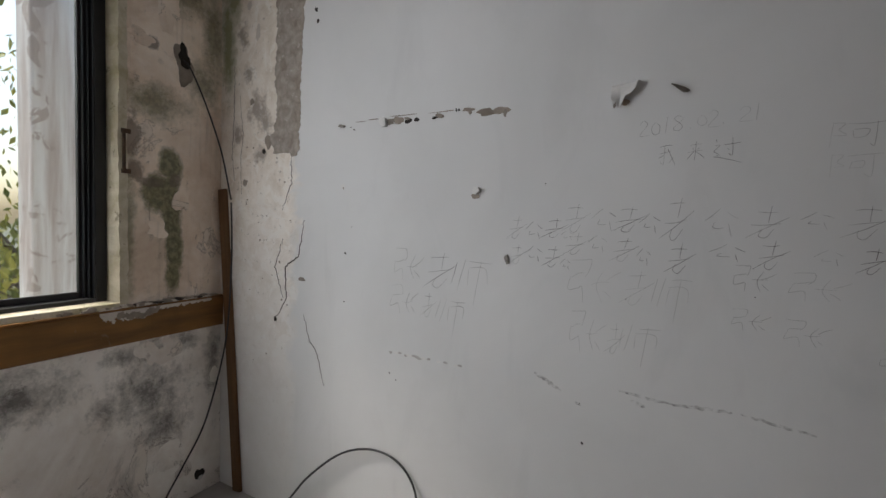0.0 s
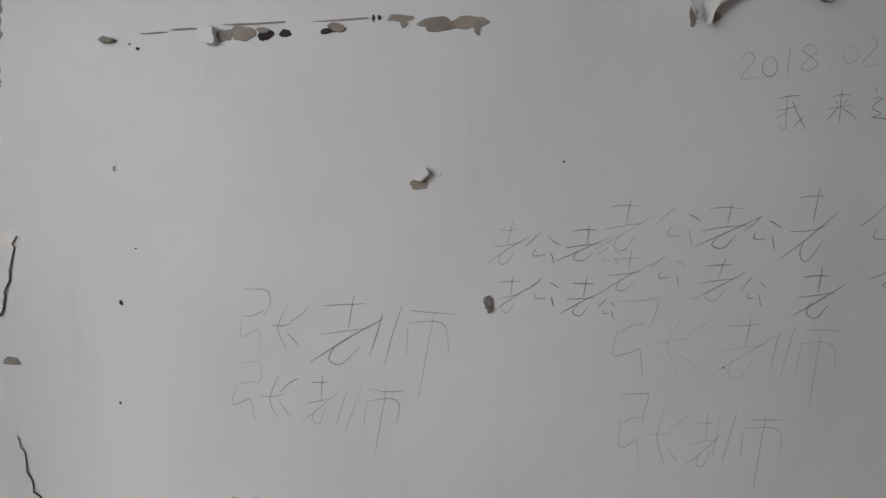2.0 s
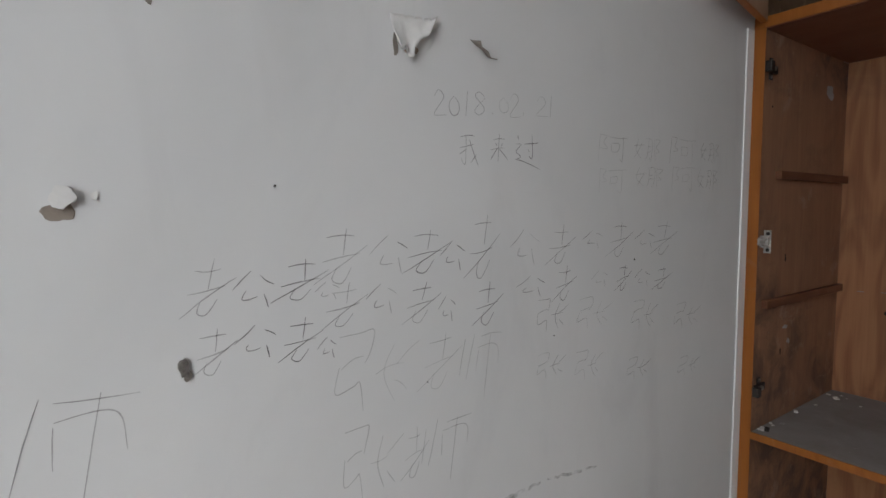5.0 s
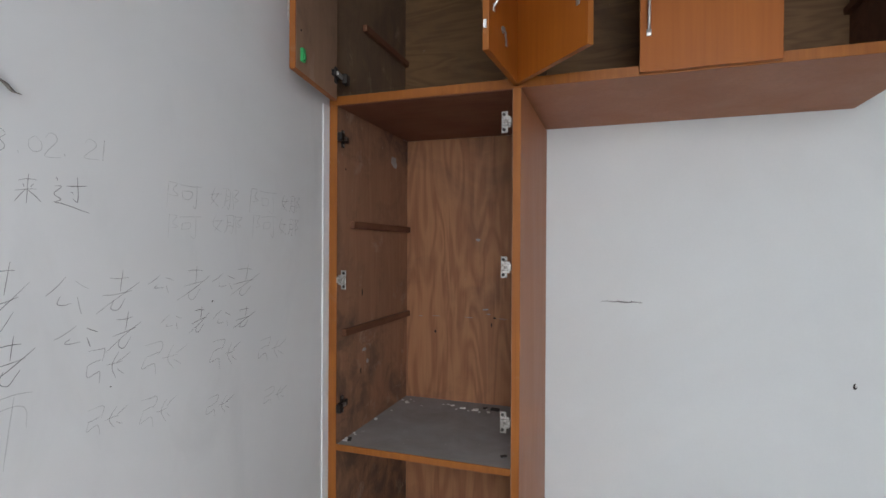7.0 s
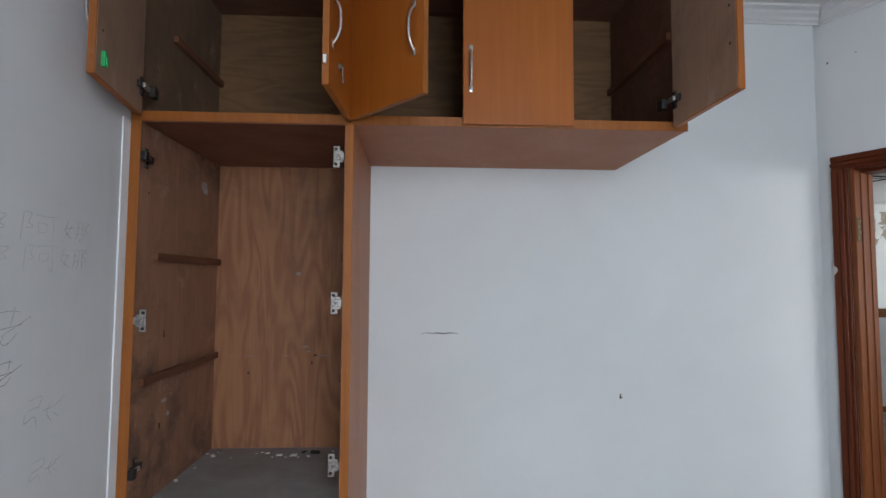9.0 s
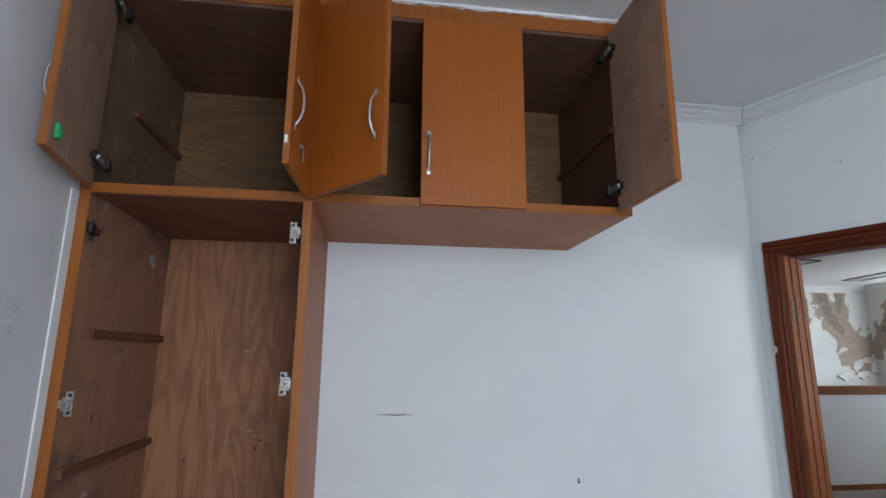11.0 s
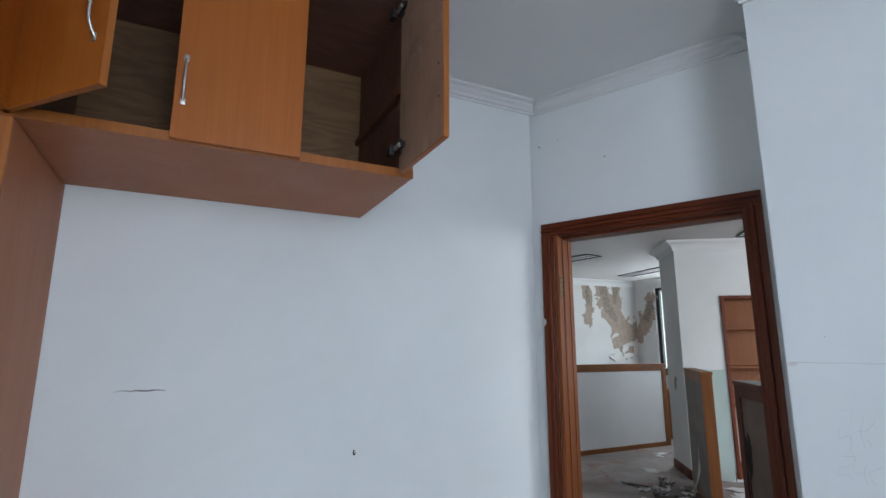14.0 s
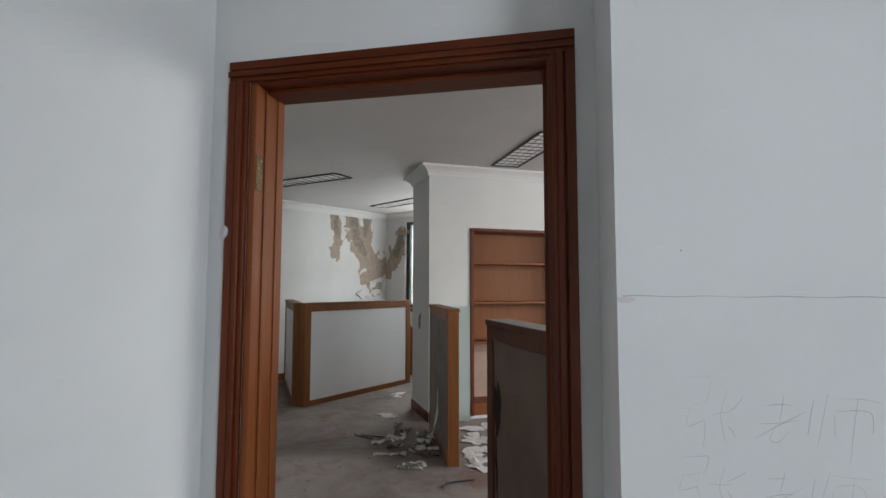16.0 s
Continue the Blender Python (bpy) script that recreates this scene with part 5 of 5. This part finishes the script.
patch_thing("chipped_edge", "chipped plaster beside the closet frame", "plaster chips", FACE, [("chip", 1.678, 1.02, 0.018, 0.14, 0.001, GREYBARE), ("chip", 1.666, 1.62, 0.012, 0.03, 0.001, GREYBARE), ("chip", 1.668, 1.71, 0.010, 0.05, 0.001, PAPER), ("chip", 1.186, 1.325, 0.03, 0.014, 0.001, PAPER), ("mark", 1.29, 1.42, 0.0025, 0.0025, 0.001, HOLE)])
tagged(part("pencil_line", ribbon(bmesh.new(), [(1.18 + 0.02 * k, 1.332 + 0.001 * math.sin(k)) for k in range(24)], 0.0018, taper=False), FAINT, None, "", FACE), "faint horizontal pencil line on the projecting wall", "wall mark")

# scuffs low on the written wall
for k, (xa, za, xb, zb, w) in enumerate(((-0.75, 0.81, -0.65, 0.765, 0.010), (-0.60, 0.735, -0.58, 0.728, 0.008), (-0.46, 0.80, -0.30, 0.79, 0.007), (-0.30, 0.79, -0.14, 0.80, 0.008), (-0.42, 0.775, -0.38, 0.765, 0.010), (-0.12, 0.80, 0.06, 0.78, 0.006))):
    pts = [(xa + (xb - xa) * i / 14, za + (zb - za) * i / 14 + rnd.uniform(-1, 1) * 0.003) for i in range(15)]
    tagged(part("scuff_mark", ribbon(bmesh.new(), pts, w * 1.4), SMUDGE, None, "", NORTH), "grey scuff rubbed along the wall", "scuff", "wall scuffs")

# bare mortar band near the damp corner
bm = bmesh.new()
r = random.Random(31)
left, right = [], []
for i in range(110):
    z = 1.655 + i * 0.0105
    left.append((-2.125 + r.uniform(-1, 1) * 0.007 + 0.020 * noise.noise((z * 6, 0.3, 0)) + 0.014 * noise.noise((z * 25, 0.7, 0)), z))
    right.append((-1.957 + 0.022 * max(0, min(1, (z - 1.95) * 3)) + r.uniform(-1, 1) * 0.005 + 0.010 * noise.noise((z * 7, 4.3, 0)) + 0.010 * noise.noise((z * 28, 2.3, 0)), z))
prev = None
for a, b in zip(left, right):
    cur = [bm.verts.new((x, y, z)) for x, y, z in ((a[0] - 0.004, 0, a[1]), (a[0], -0.002, a[1]), ((a[0] + b[0]) / 2, -0.003 - r.uniform(0, 0.002), a[1]), (b[0], -0.002, b[1]), (b[0] + 0.003, 0, b[1]))]
    if prev:
        for k in range(4):
            bm.faces.new((prev[k], prev[k + 1], cur[k + 1], cur[k]))
    prev = cur
tagged(part("bare_mortar", bm, MORTAR, None, "", NORTH), "rough band of bare mortar where the plaster fell off", "bare plaster")
patch_thing("damp_flakes", "lifted plaster flakes in the damp corner", "plaster flakes", NORTH, [("flake", x, z, w, h, 0.003, m) for x, z, w, h, m in ((-2.05, 1.655, 0.15, 0.03, MORTAR), (-1.99, 1.645, 0.05, 0.04, MORTAR), (-2.13, 1.72, 0.05, 0.09, MORTAR), (-2.21, 1.66, 0.02, 0.03, HOLE), (-1.93, 1.045, 0.05, 0.016, GREYBARE), (-2.112, 0.834, 0.022, 0.020, HOLE))])

r = random.Random(64)
patch_thing("damp_flakes", "small scabs of lifted plaster in the damp corner", "plaster flakes", NORTH, [("flake", r.uniform(-2.38, -2.13), r.uniform(1.45, 2.72), r.uniform(0.012, 0.060), r.uniform(0.015, 0.085), 0.0012 + 0.0005 * (k % 4), (PALEBARE, PALEBARE, BARE)[k % 3]) for k in range(9)] + [("speck", r.uniform(-2.35, -2.0), r.uniform(0.6, 1.7), r.uniform(0.004, 0.012), r.uniform(0.004, 0.012), 0.001, BARE) for k in range(26)])

# white wall beside the cabinet
EASTW = pose(WALL_X, 0, 0, 0, 0, -90)
tagged(part("scratch", ribbon(bmesh.new(), [(-0.844 + 0.0145 * k, 1.214 + rnd.uniform(-1, 1) * 0.0025 - 0.00015 * k * (k - 12) * 0.3) for k in range(13)], 0.006), PENCIL, None, "", EASTW), "short grey scratch on the white wall", "scratch")
patch_thing("nail_hole", "small dark nail hole in the white wall", "nail hole", EASTW, [("hole", 0.104, 0.918, 0.012, 0.026, 0.001, HOLE), ("rim", 0.107, 0.920, 0.006, 0.010, 0.0015, PAPER)])
patch_thing("wall_specks", "tiny specks on the wall above the door", "specks", DOOR, [("speck", 0.42, 2.40, 0.006, 0.006, 0.001, HOLE), ("speck", 0.03, 2.55, 0.008, 0.010, 0.001, HOLE), ("speck", 0.15, 2.56, 0.004, 0.004, 0.001, HOLE)])

# ---- window wall details ----
WALLM = WIN @ pose(0, 0, 0, 0, 0, 180)
patch_thing("wall_hole", "dark cable hole broken through the damp plaster", "hole", WALLM, [("rim", -0.255, 2.06, 0.10, 0.18, 0.002, BARE), ("hole", -0.255, 2.10, 0.065, 0.105, 0.003, HOLE)])
patch_thing("socket_hole", "square socket hole broken in the wall", "hole", WALLM, [("hole", -0.16, -0.02, 0.055, 0.06, 0.002, HOLE), ("rim", -0.155, -0.04, 0.03, 0.02, 0.004, PAPER)])
r = random.Random(5)
patch_thing("plaster_flakes", "peeling plaster flakes with mould and algae", "plaster flakes", WALLM, [("flake", -r.uniform(0.06, 0.50), r.uniform(0.98, 2.75), r.uniform(0.03, 0.13), r.uniform(0.05, 0.22), 0.0015 + 0.0006 * (k % 5), MOULD) for k in range(6)])
patch_thing("plaster_flakes", "flaking plaster with black mould under the board", "plaster flakes", WALLM, [("flake", -r.uniform(0.06, 1.4), r.uniform(0.0, 0.72), r.uniform(0.04, 0.16), r.uniform(0.04, 0.14), 0.0015 + 0.0006 * (k % 5), MOULD) for k in range(7)])
r = random.Random(8)
patch_thing("crumbled_plaster", "crumbled plaster lying along the board under the window", "rubble", WALLM, [("crumb", -0.10 - 0.022 * k, 0.918 + r.uniform(0, 0.006), r.uniform(0.02, 0.07), r.uniform(0.008, 0.026), r.uniform(0.008, 0.030), (BARE, PALEBARE, GREYBARE, MORTAR, HOLE)[k % 5]) for k in range(34)])
peel("broken_plaster", "broken pale plaster spilling over the wooden board", "rubble", WALLM, [("spill", PALEBARE, 0.0275, [(0.026, [(-0.66, 0.900), (-0.55, 0.886), (-0.44, 0.898)]), (0.014, [(-0.40, 0.900), (-0.12, 0.905)])]), ("dirt", BARE, 0.0295, [(0.016, [(-0.60, 0.884), (-0.50, 0.870), (-0.42, 0.892)])])], 0.0045, 1.0)
crack([(-2.44, 2.11), (-2.445, 1.86), (-2.46, 1.65), (-2.44, 1.52)], 0.004, 9)
bracket = tagged(part("window_bracket", boxes(((0.556, 0.005, 1.52), (0.570, 0.014, 1.70)), ((0.530, 0.001, 1.51), (0.572, 0.009, 1.53)), ((0.530, 0.001, 1.685), (0.572, 0.009, 1.705)), bevel=0.002), RUST, None, "", WIN), "rusty iron bracket beside the window", "bracket")

pts = spline([(-2.53, 1.60, 2.09), (-2.505, 1.63, 2.05), (-2.505, 1.715, 1.885), (-2.48, 1.782, 1.664), (-2.417, 1.795, 1.42)], 8)
cable = thing("black_cable", I4, "thin black cable hanging from the wall hole to the floor", "cable")
part("upper_run", tube(bmesh.new(), pts, 0.0042, 8), CABLE, cable, smooth=True)
pts = spline([(-2.415, 1.795, 1.405), (-2.408, 1.795, 1.14), (-2.425, 1.79, 0.81), (-2.49, 1.795, 0.56), (-2.51, 1.71, 0.25), (-2.50, 1.58, 0.06), (-2.48, 1.48, -0.06), (-2.42, 1.42, -0.114), (-2.25, 1.52, -0.115), (-2.08, 1.70, -0.114)], 8)
part("lower_run", tube(bmesh.new(), pts, 0.0045, 8), CABLE, cable, smooth=True)
pts = spline([(-2.08, 1.70, -0.114), (-1.965, 1.77, -0.03), (-1.83, 1.79, 0.13), (-1.65, 1.80, 0.282), (-1.50, 1.81, 0.345), (-1.37, 1.815, 0.347), (-1.275, 1.815, 0.295), (-1.228, 1.815, 0.20), (-1.21, 1.80, 0.05), (-1.22, 1.74, -0.113), (-1.36, 1.60, -0.115)], 8)
part("loop", tube(bmesh.new(), pts, 0.0050, 8), CABLE, cable, smooth=True)

# ---- crumbs on the wardrobe shelf ----
r = random.Random(12)
bm = bmesh.new()
for k in range(30):
    x, y = (r.uniform(1.36, 1.44), r.uniform(1.13, 1.78)) if k % 3 else (r.uniform(0.83, 1.43), r.uniform(1.765, 1.79))
    s = r.uniform(0.003, 0.014)
    box(bm, (-s, -s * 0.6, 0), (s, s * 0.6, s * 0.35), 0, pose(x, y, 0.6905, 0, 0, r.uniform(0, 180)))
tagged(part("plaster_crumbs", bm, PAPER), "white plaster crumbs on the dusty shelf", "crumbs", kind="stuff")
bm = bmesh.new()
for x, y, s in ((1.41, 1.31, 0.02), (1.40, 1.17, 0.016), (0.90, 1.16, 0.012), (0.86, 1.77, 0.014), (1.42, 1.36, 0.012)):
    box(bm, (-s, -s * 0.5, 0), (s, s * 0.5, s * 0.5), 0.001, pose(x, y, 0.6905, 0, 0, 40 * s * 1000 % 180))
tagged(part("dark_crumbs", bm, HOLE), "dark dirt lumps on the dusty shelf", "crumbs", kind="stuff")
patch_thing("plywood_knots", "dark knots and small white stains on the plywood side", "marks", pose(0, 1.7968, 0), [("knot", 1.01, 1.26, 0.010, 0.026, 0.0006, HOLE), ("knot", 1.00, 0.93, 0.010, 0.022, 0.0006, HOLE), ("knot", 0.865, 1.76, 0.008, 0.008, 0.0006, HOLE), ("stain", 1.33, 1.86, 0.07, 0.05, 0.0005, TAPE), ("stain", 1.03, 1.015, 0.035, 0.016, 0.0005, TAPE), ("stain", 1.06, 0.96, 0.02, 0.02, 0.0005, TAPE)])
BACKW = pose(DX - 0.0125, 0, 0, 0, 0, -90)
patch_thing("glue_marks", "white glue smears and nail holes on the plywood back", "marks", BACKW, [("smear", -1.72 + 0.085 * k, 1.105 + 0.003 * (k % 2), 0.022 + 0.02 * (k % 2), 0.003, 0.0006, DUST) for k in range(6) if k not in (2, 4)] + [("smear", -1.38, 1.15, 0.03, 0.008, 0.0006, DUST), ("smear", -1.365, 1.128, 0.02, 0.006, 0.0006, DUST), ("smear", -1.42, 1.49, 0.025, 0.012, 0.0006, DUST), ("hole", -1.335, 1.11, 0.018, 0.008, 0.001, HOLE), ("hole", -1.35, 1.075, 0.006, 0.02, 0.001, HOLE), ("hole", -1.64, 1.03, 0.010, 0.014, 0.001, HOLE)])

# ---- hall details ----
def base_run(m, length):
    return structure("baseboard", boxes(((0, -0.014, 0), (length, -0.001, 0.10)), bevel=0.003), CASING_H, "dark brown skirting board", "trim", m)


base_run(PEELM @ pose(-3.5, 0, 0), 5.8)
base_run(SHELF, B0 - 0.01)
base_run(SHELF @ pose(0, 0.66, 0, 0, 0, -90), 0.66)
base_run(SHELF @ pose(B1 + 0.01, 0, 0), 1.3)


def cove(m, length, h=HALL_H, e0=0.0, e1=0.0):
    prof = [(0, -0.11), (-0.014, -0.11), (-0.020, -0.085), (-0.040, -0.055), (-0.075, -0.030), (-0.095, -0.022), (-0.10, 0.0), (0, 0)]
    bm = bmesh.new()
    rings = [[bm.verts.new((x + k * -py, py, h + pz)) for py, pz in prof] for x, k in ((0.0, e0), (length, -e1))]
    for i in range(len(prof) - 1):
        bm.faces.new((rings[0][i], rings[0][i + 1], rings[1][i + 1], rings[1][i]))
    bm.faces.new(rings[0])
    bm.faces.new(rings[1][::-1])
    return structure("trim", bm, CEIL, "white coved plaster cornice", "trim", m)


cove(SHELF, 3.0, e0=-1.0)
cove(SHELF @ pose(0, 0.66, 0, 0, 0, -90), 0.66, e0=-1.0, e1=-1.0)
cove(PEELM @ pose(-3.5, 0, 0), 5.75)
cove(pose(6.15, -6.8, 0, 0, 0, 180), 5.0)

peel("peeled_paint", "large brown patch where white paint has peeled away", "peeled paint", PEELM, [
    ("bare_area", TAN, 0.002, [(0.20, [(1.36, 2.46), (1.44, 2.2), (1.56, 1.95), (1.75, 1.75), (1.95, 1.66), (2.25, 1.66)]), (0.13, [(1.68, 2.46), (1.66, 2.2), (1.58, 2.0)]), (0.10, [(1.02, 2.46), (1.08, 2.2), (1.02, 1.84)]), (0.14, [(1.80, 1.70), (1.72, 1.50), (1.90, 1.34)])]),
    ("stain", BARE, 0.0045, [(0.09, [(1.38, 2.44), (1.45, 2.15), (1.60, 1.92)]), (0.06, [(1.66, 2.44), (1.64, 2.2)]), (0.05, [(1.04, 2.4), (1.07, 2.15)])])], seed=2.0)
patch_thing("loose_paint", "loose white paint flakes curling off the far wall", "loose paint", PEELM, [("flake", x, z, w, h, d, PAPER) for x, z, w, h, d in ((1.62, 1.22, 0.26, 0.14, 0.03), (1.85, 1.25, 0.20, 0.12, 0.04), (1.80, 1.38, 0.18, 0.12, 0.02), (2.05, 1.36, 0.12, 0.18, 0.03), (1.95, 1.46, 0.20, 0.08, 0.012), (1.17, 2.2, 0.08, 0.2, 0.012))])
FARW = pose(0, -6.8, 0, 0, 0, 180)
peel("peeled_paint", "brown peeled patch beside the far window", "peeled paint", FARW, [("bare_area", TAN, 0.002, [(0.16, [(-5.76, 2.2), (-5.84, 1.95), (-5.96, 1.72), (-6.10, 1.6)])]), ("stain", GREYBARE, 0.0045, [(0.08, [(-5.76, 2.15), (-5.84, 1.9)])])], seed=5.0)

# torn laminate on the partition, slot in the counter
m2, l2 = between((2.229, -3.480), (2.999, -4.222))
flap("torn white laminate strip hanging off the partition", [0.47, 0.485, 0.50, 0.515, 0.535], [0.34, 0.44, 0.48, 0.36, 0.30], [0.03, 0.012, 0.02, 0.05, 0.11], 0.07, PAPER, m2 @ pose(0, 0.046, 0, 0, 0, 180) @ pose(-1.0, 0, 0))
m3, l3 = between((0.69, -2.165), (1.388, -2.742))
side3 = m3 @ pose(0, 0.0535, 0, 0, 0, 180)
patch_thing("panel_damage", "dark slot and splits in the counter panel", "damage", side3, [("slot", -0.765, 0.72, 0.085, 0.30, 0.002, HOLE), ("split", -0.79, 0.50, 0.02, 0.16, 0.002, HOLE), ("split", -0.775, 0.36, 0.016, 0.20, 0.002, HOLE)])

# debris on the hall floor
r = random.Random(77)


def scrap(x, y, s, mat, label, lift=0.02):
    n = 15
    bm = bmesh.new()
    ring = []
    for i in range(n):
        a = math.tau * i / n
        k = s * r.uniform(0.5, 1.15)
        ring.append(bm.verts.new((k * math.cos(a), 0.6 * k * math.sin(a), max(0.0, r.uniform(-0.4, 1) * lift))))
    mid = bm.verts.new((0, 0, lift * 0.5))
    for i in range(n):
        bm.faces.new((mid, ring[i], ring[(i + 1) % n]))
    ob = tagged(part("paper_scrap", bm, mat, None, "", pose(x, y, 0.003, 0, 0, r.uniform(0, 360))), label, "debris", "debris on the floor")
    ob.modifiers.new("thickness", "SOLIDIFY").thickness = 0.002
    return ob


for x, y, s in ((3.70, -4.32, 0.14), (3.62, -4.28, 0.10), (4.32, -5.17, 0.13), (4.22, -5.05, 0.09), (2.87, -3.35, 0.07), (2.79, -3.40, 0.05), (2.46, -3.34, 0.11), (2.53, -3.27, 0.08), (2.92, -3.60, 0.09), (2.94, -3.99, 0.12), (2.80, -3.85, 0.11), (2.62, -3.72, 0.10), (2.70, -3.60, 0.08), (3.05, -3.80, 0.10)):
    scrap(x, y, s, PAPER, "torn white scrap lying on the dirty floor", 0.008)
for x, y, s in ((2.68, -4.43, 0.16), (2.45, -4.10, 0.18), (2.23, -3.76, 0.16), (2.05, -3.58, 0.13), (2.30, -3.95, 0.14), (2.12, -3.74, 0.12), (2.55, -4.25, 0.14), (2.36, -4.22, 0.15), (2.60, -4.60, 0.14), (2.18, -3.95, 0.13)):
    scrap(x, y, s, PAPER, "white plaster piece fallen on the floor", 0.014)
for k in range(26):
    a = r.uniform(0, 1)
    scrap(2.35 + 0.9 * a + r.uniform(-0.25, 0.3), -3.42 - 0.75 * a + r.uniform(-0.1, 0.25), r.uniform(0.03, 0.10), (PAPER, GREYBARE, BARE, DUST)[k % 4], "grey plaster rubble piece at the partition's foot", 0.035)
bm = bmesh.new()
for k in range(260):
    x, y, s = r.uniform(1.5, 5.6), r.uniform(-6.2, -2.3), r.uniform(0.003, 0.013)
    box(bm, (-s, -s * 0.7, 0), (s, s * 0.7, s * 0.3), 0, pose(x, y, 0.001, 0, 0, r.uniform(0, 180)))
tagged(part("floor_crumbs", bm, DUST), "white plaster crumbs scattered over the floor", "crumbs", kind="stuff")
for a, b in (((3.46, -3.64), (3.20, -3.60)), ((3.36, -3.62), (3.12, -3.72)), ((2.75, -3.62), (2.45, -3.60)), ((1.95, -3.35), (2.05, -3.1))):
    mid = ((a[0] + b[0]) / 2 + 0.05, (a[1] + b[1]) / 2 + 0.04)
    tagged(part("wire_piece", tube(bmesh.new(), spline([(*a, 0.008), (*mid, 0.012), (*b, 0.008)], 6), 0.006, 6), CABLE, None, "", smooth=True), "short black wire lying on the floor", "wire", "debris on the floor")
patch_thing("damp_stain", "dark scrape on the white column", "stain", SHELF @ pose(0, 0.66, 0, 0, 0, -90), [("scrape", 0.30, 0.98, 0.10, 0.16, 0.002, GREYBARE)])
tagged(part("low_cabinet", boxes(((0, 0, 0), (0.5, 0.40, 0.70)), ((-0.01, -0.01, 0.70), (0.51, 0.41, 0.73)), bevel=0.004), HALLWOOD, None, "", pose(5.05, -6.70, 0, 0, 0, 0)), "low orange wooden cabinet under the far window", "cabinet")

# ---- outside ----
structure("ground", boxes(((-300, -300, -4.2), (300, 300, -4.0))), GROUND, "grass and earth outside, far below the window", "ground")
structure("outer_pier", boxes(((-1.6, -1.36, -4.0), (0.299, -1.20, 4.0)), bevel=0.015), PIER, "weathered white rendered pier outside the window", "pier", WIN)


def tree(x, y, seed, height=7.5):
    r = random.Random(seed)
    ob = thing("tree", pose(x, y, -4.0), "leafy yellow-green tree outside the window", "tree", "trees outside")
    bm = bmesh.new()
    rod(bm, (0, 0, 0), (0.1, 0.05, height * 0.45), 0.16, 10, 0.11)
    tips = []
    for k in range(16):
        a, z0 = r.uniform(0, math.tau), height * r.uniform(0.25, 0.5)
        ln = r.uniform(1.2, 2.6)
        base = Vector((0.06, 0.03, z0))
        mid = base + Vector((math.cos(a) * ln * 0.5, math.sin(a) * ln * 0.5, ln * 0.35))
        tip = base + Vector((math.cos(a) * ln, math.sin(a) * ln, ln * r.uniform(0.4, 1.2)))
        rod(bm, base, mid, 0.05, 6, 0.035)
        rod(bm, mid, tip, 0.035, 6, 0.012)
        tips += [mid, tip, (mid + tip) / 2]
        for _ in range(3):
            q = tip + Vector((r.uniform(-1, 1), r.uniform(-1, 1), r.uniform(-0.5, 0.8))) * 0.7
            rod(bm, tip.lerp(mid, r.random() * 0.6), q, 0.012, 5, 0.004)
            tips.append(q)
    part("trunk", bm, BARK, ob)
    verts, faces = [], []
    for k in range(8000):
        c = r.choice(tips) + Vector((r.gauss(0, 0.32), r.gauss(0, 0.32), r.gauss(0, 0.26)))
        e = Euler((r.uniform(0, 6), r.uniform(0, 6), r.uniform(0, 6))).to_matrix()
        s = r.uniform(0.035, 0.07)
        i = len(verts)
        verts += [tuple(c + e @ Vector(p)) for p in ((-s, 0, 0), (0, -s * 0.45, 0.1 * s), (s, 0, 0), (0, s * 0.45, 0.1 * s))]
        faces.append((i, i + 1, i + 2, i + 3))
    me = bpy.data.meshes.new("crown")
    me.from_pydata(verts, [], faces)
    me.materials.append(LEAF)
    crown = new("crown", me)
    crown.parent = ob
    return ob


tree(-7.0, 2.6, 3, 9.0)
tree(-8.5, 4.2, 4)
tree(-7.4, -1.2, 5)
tree(5.0, -11.5, 6)
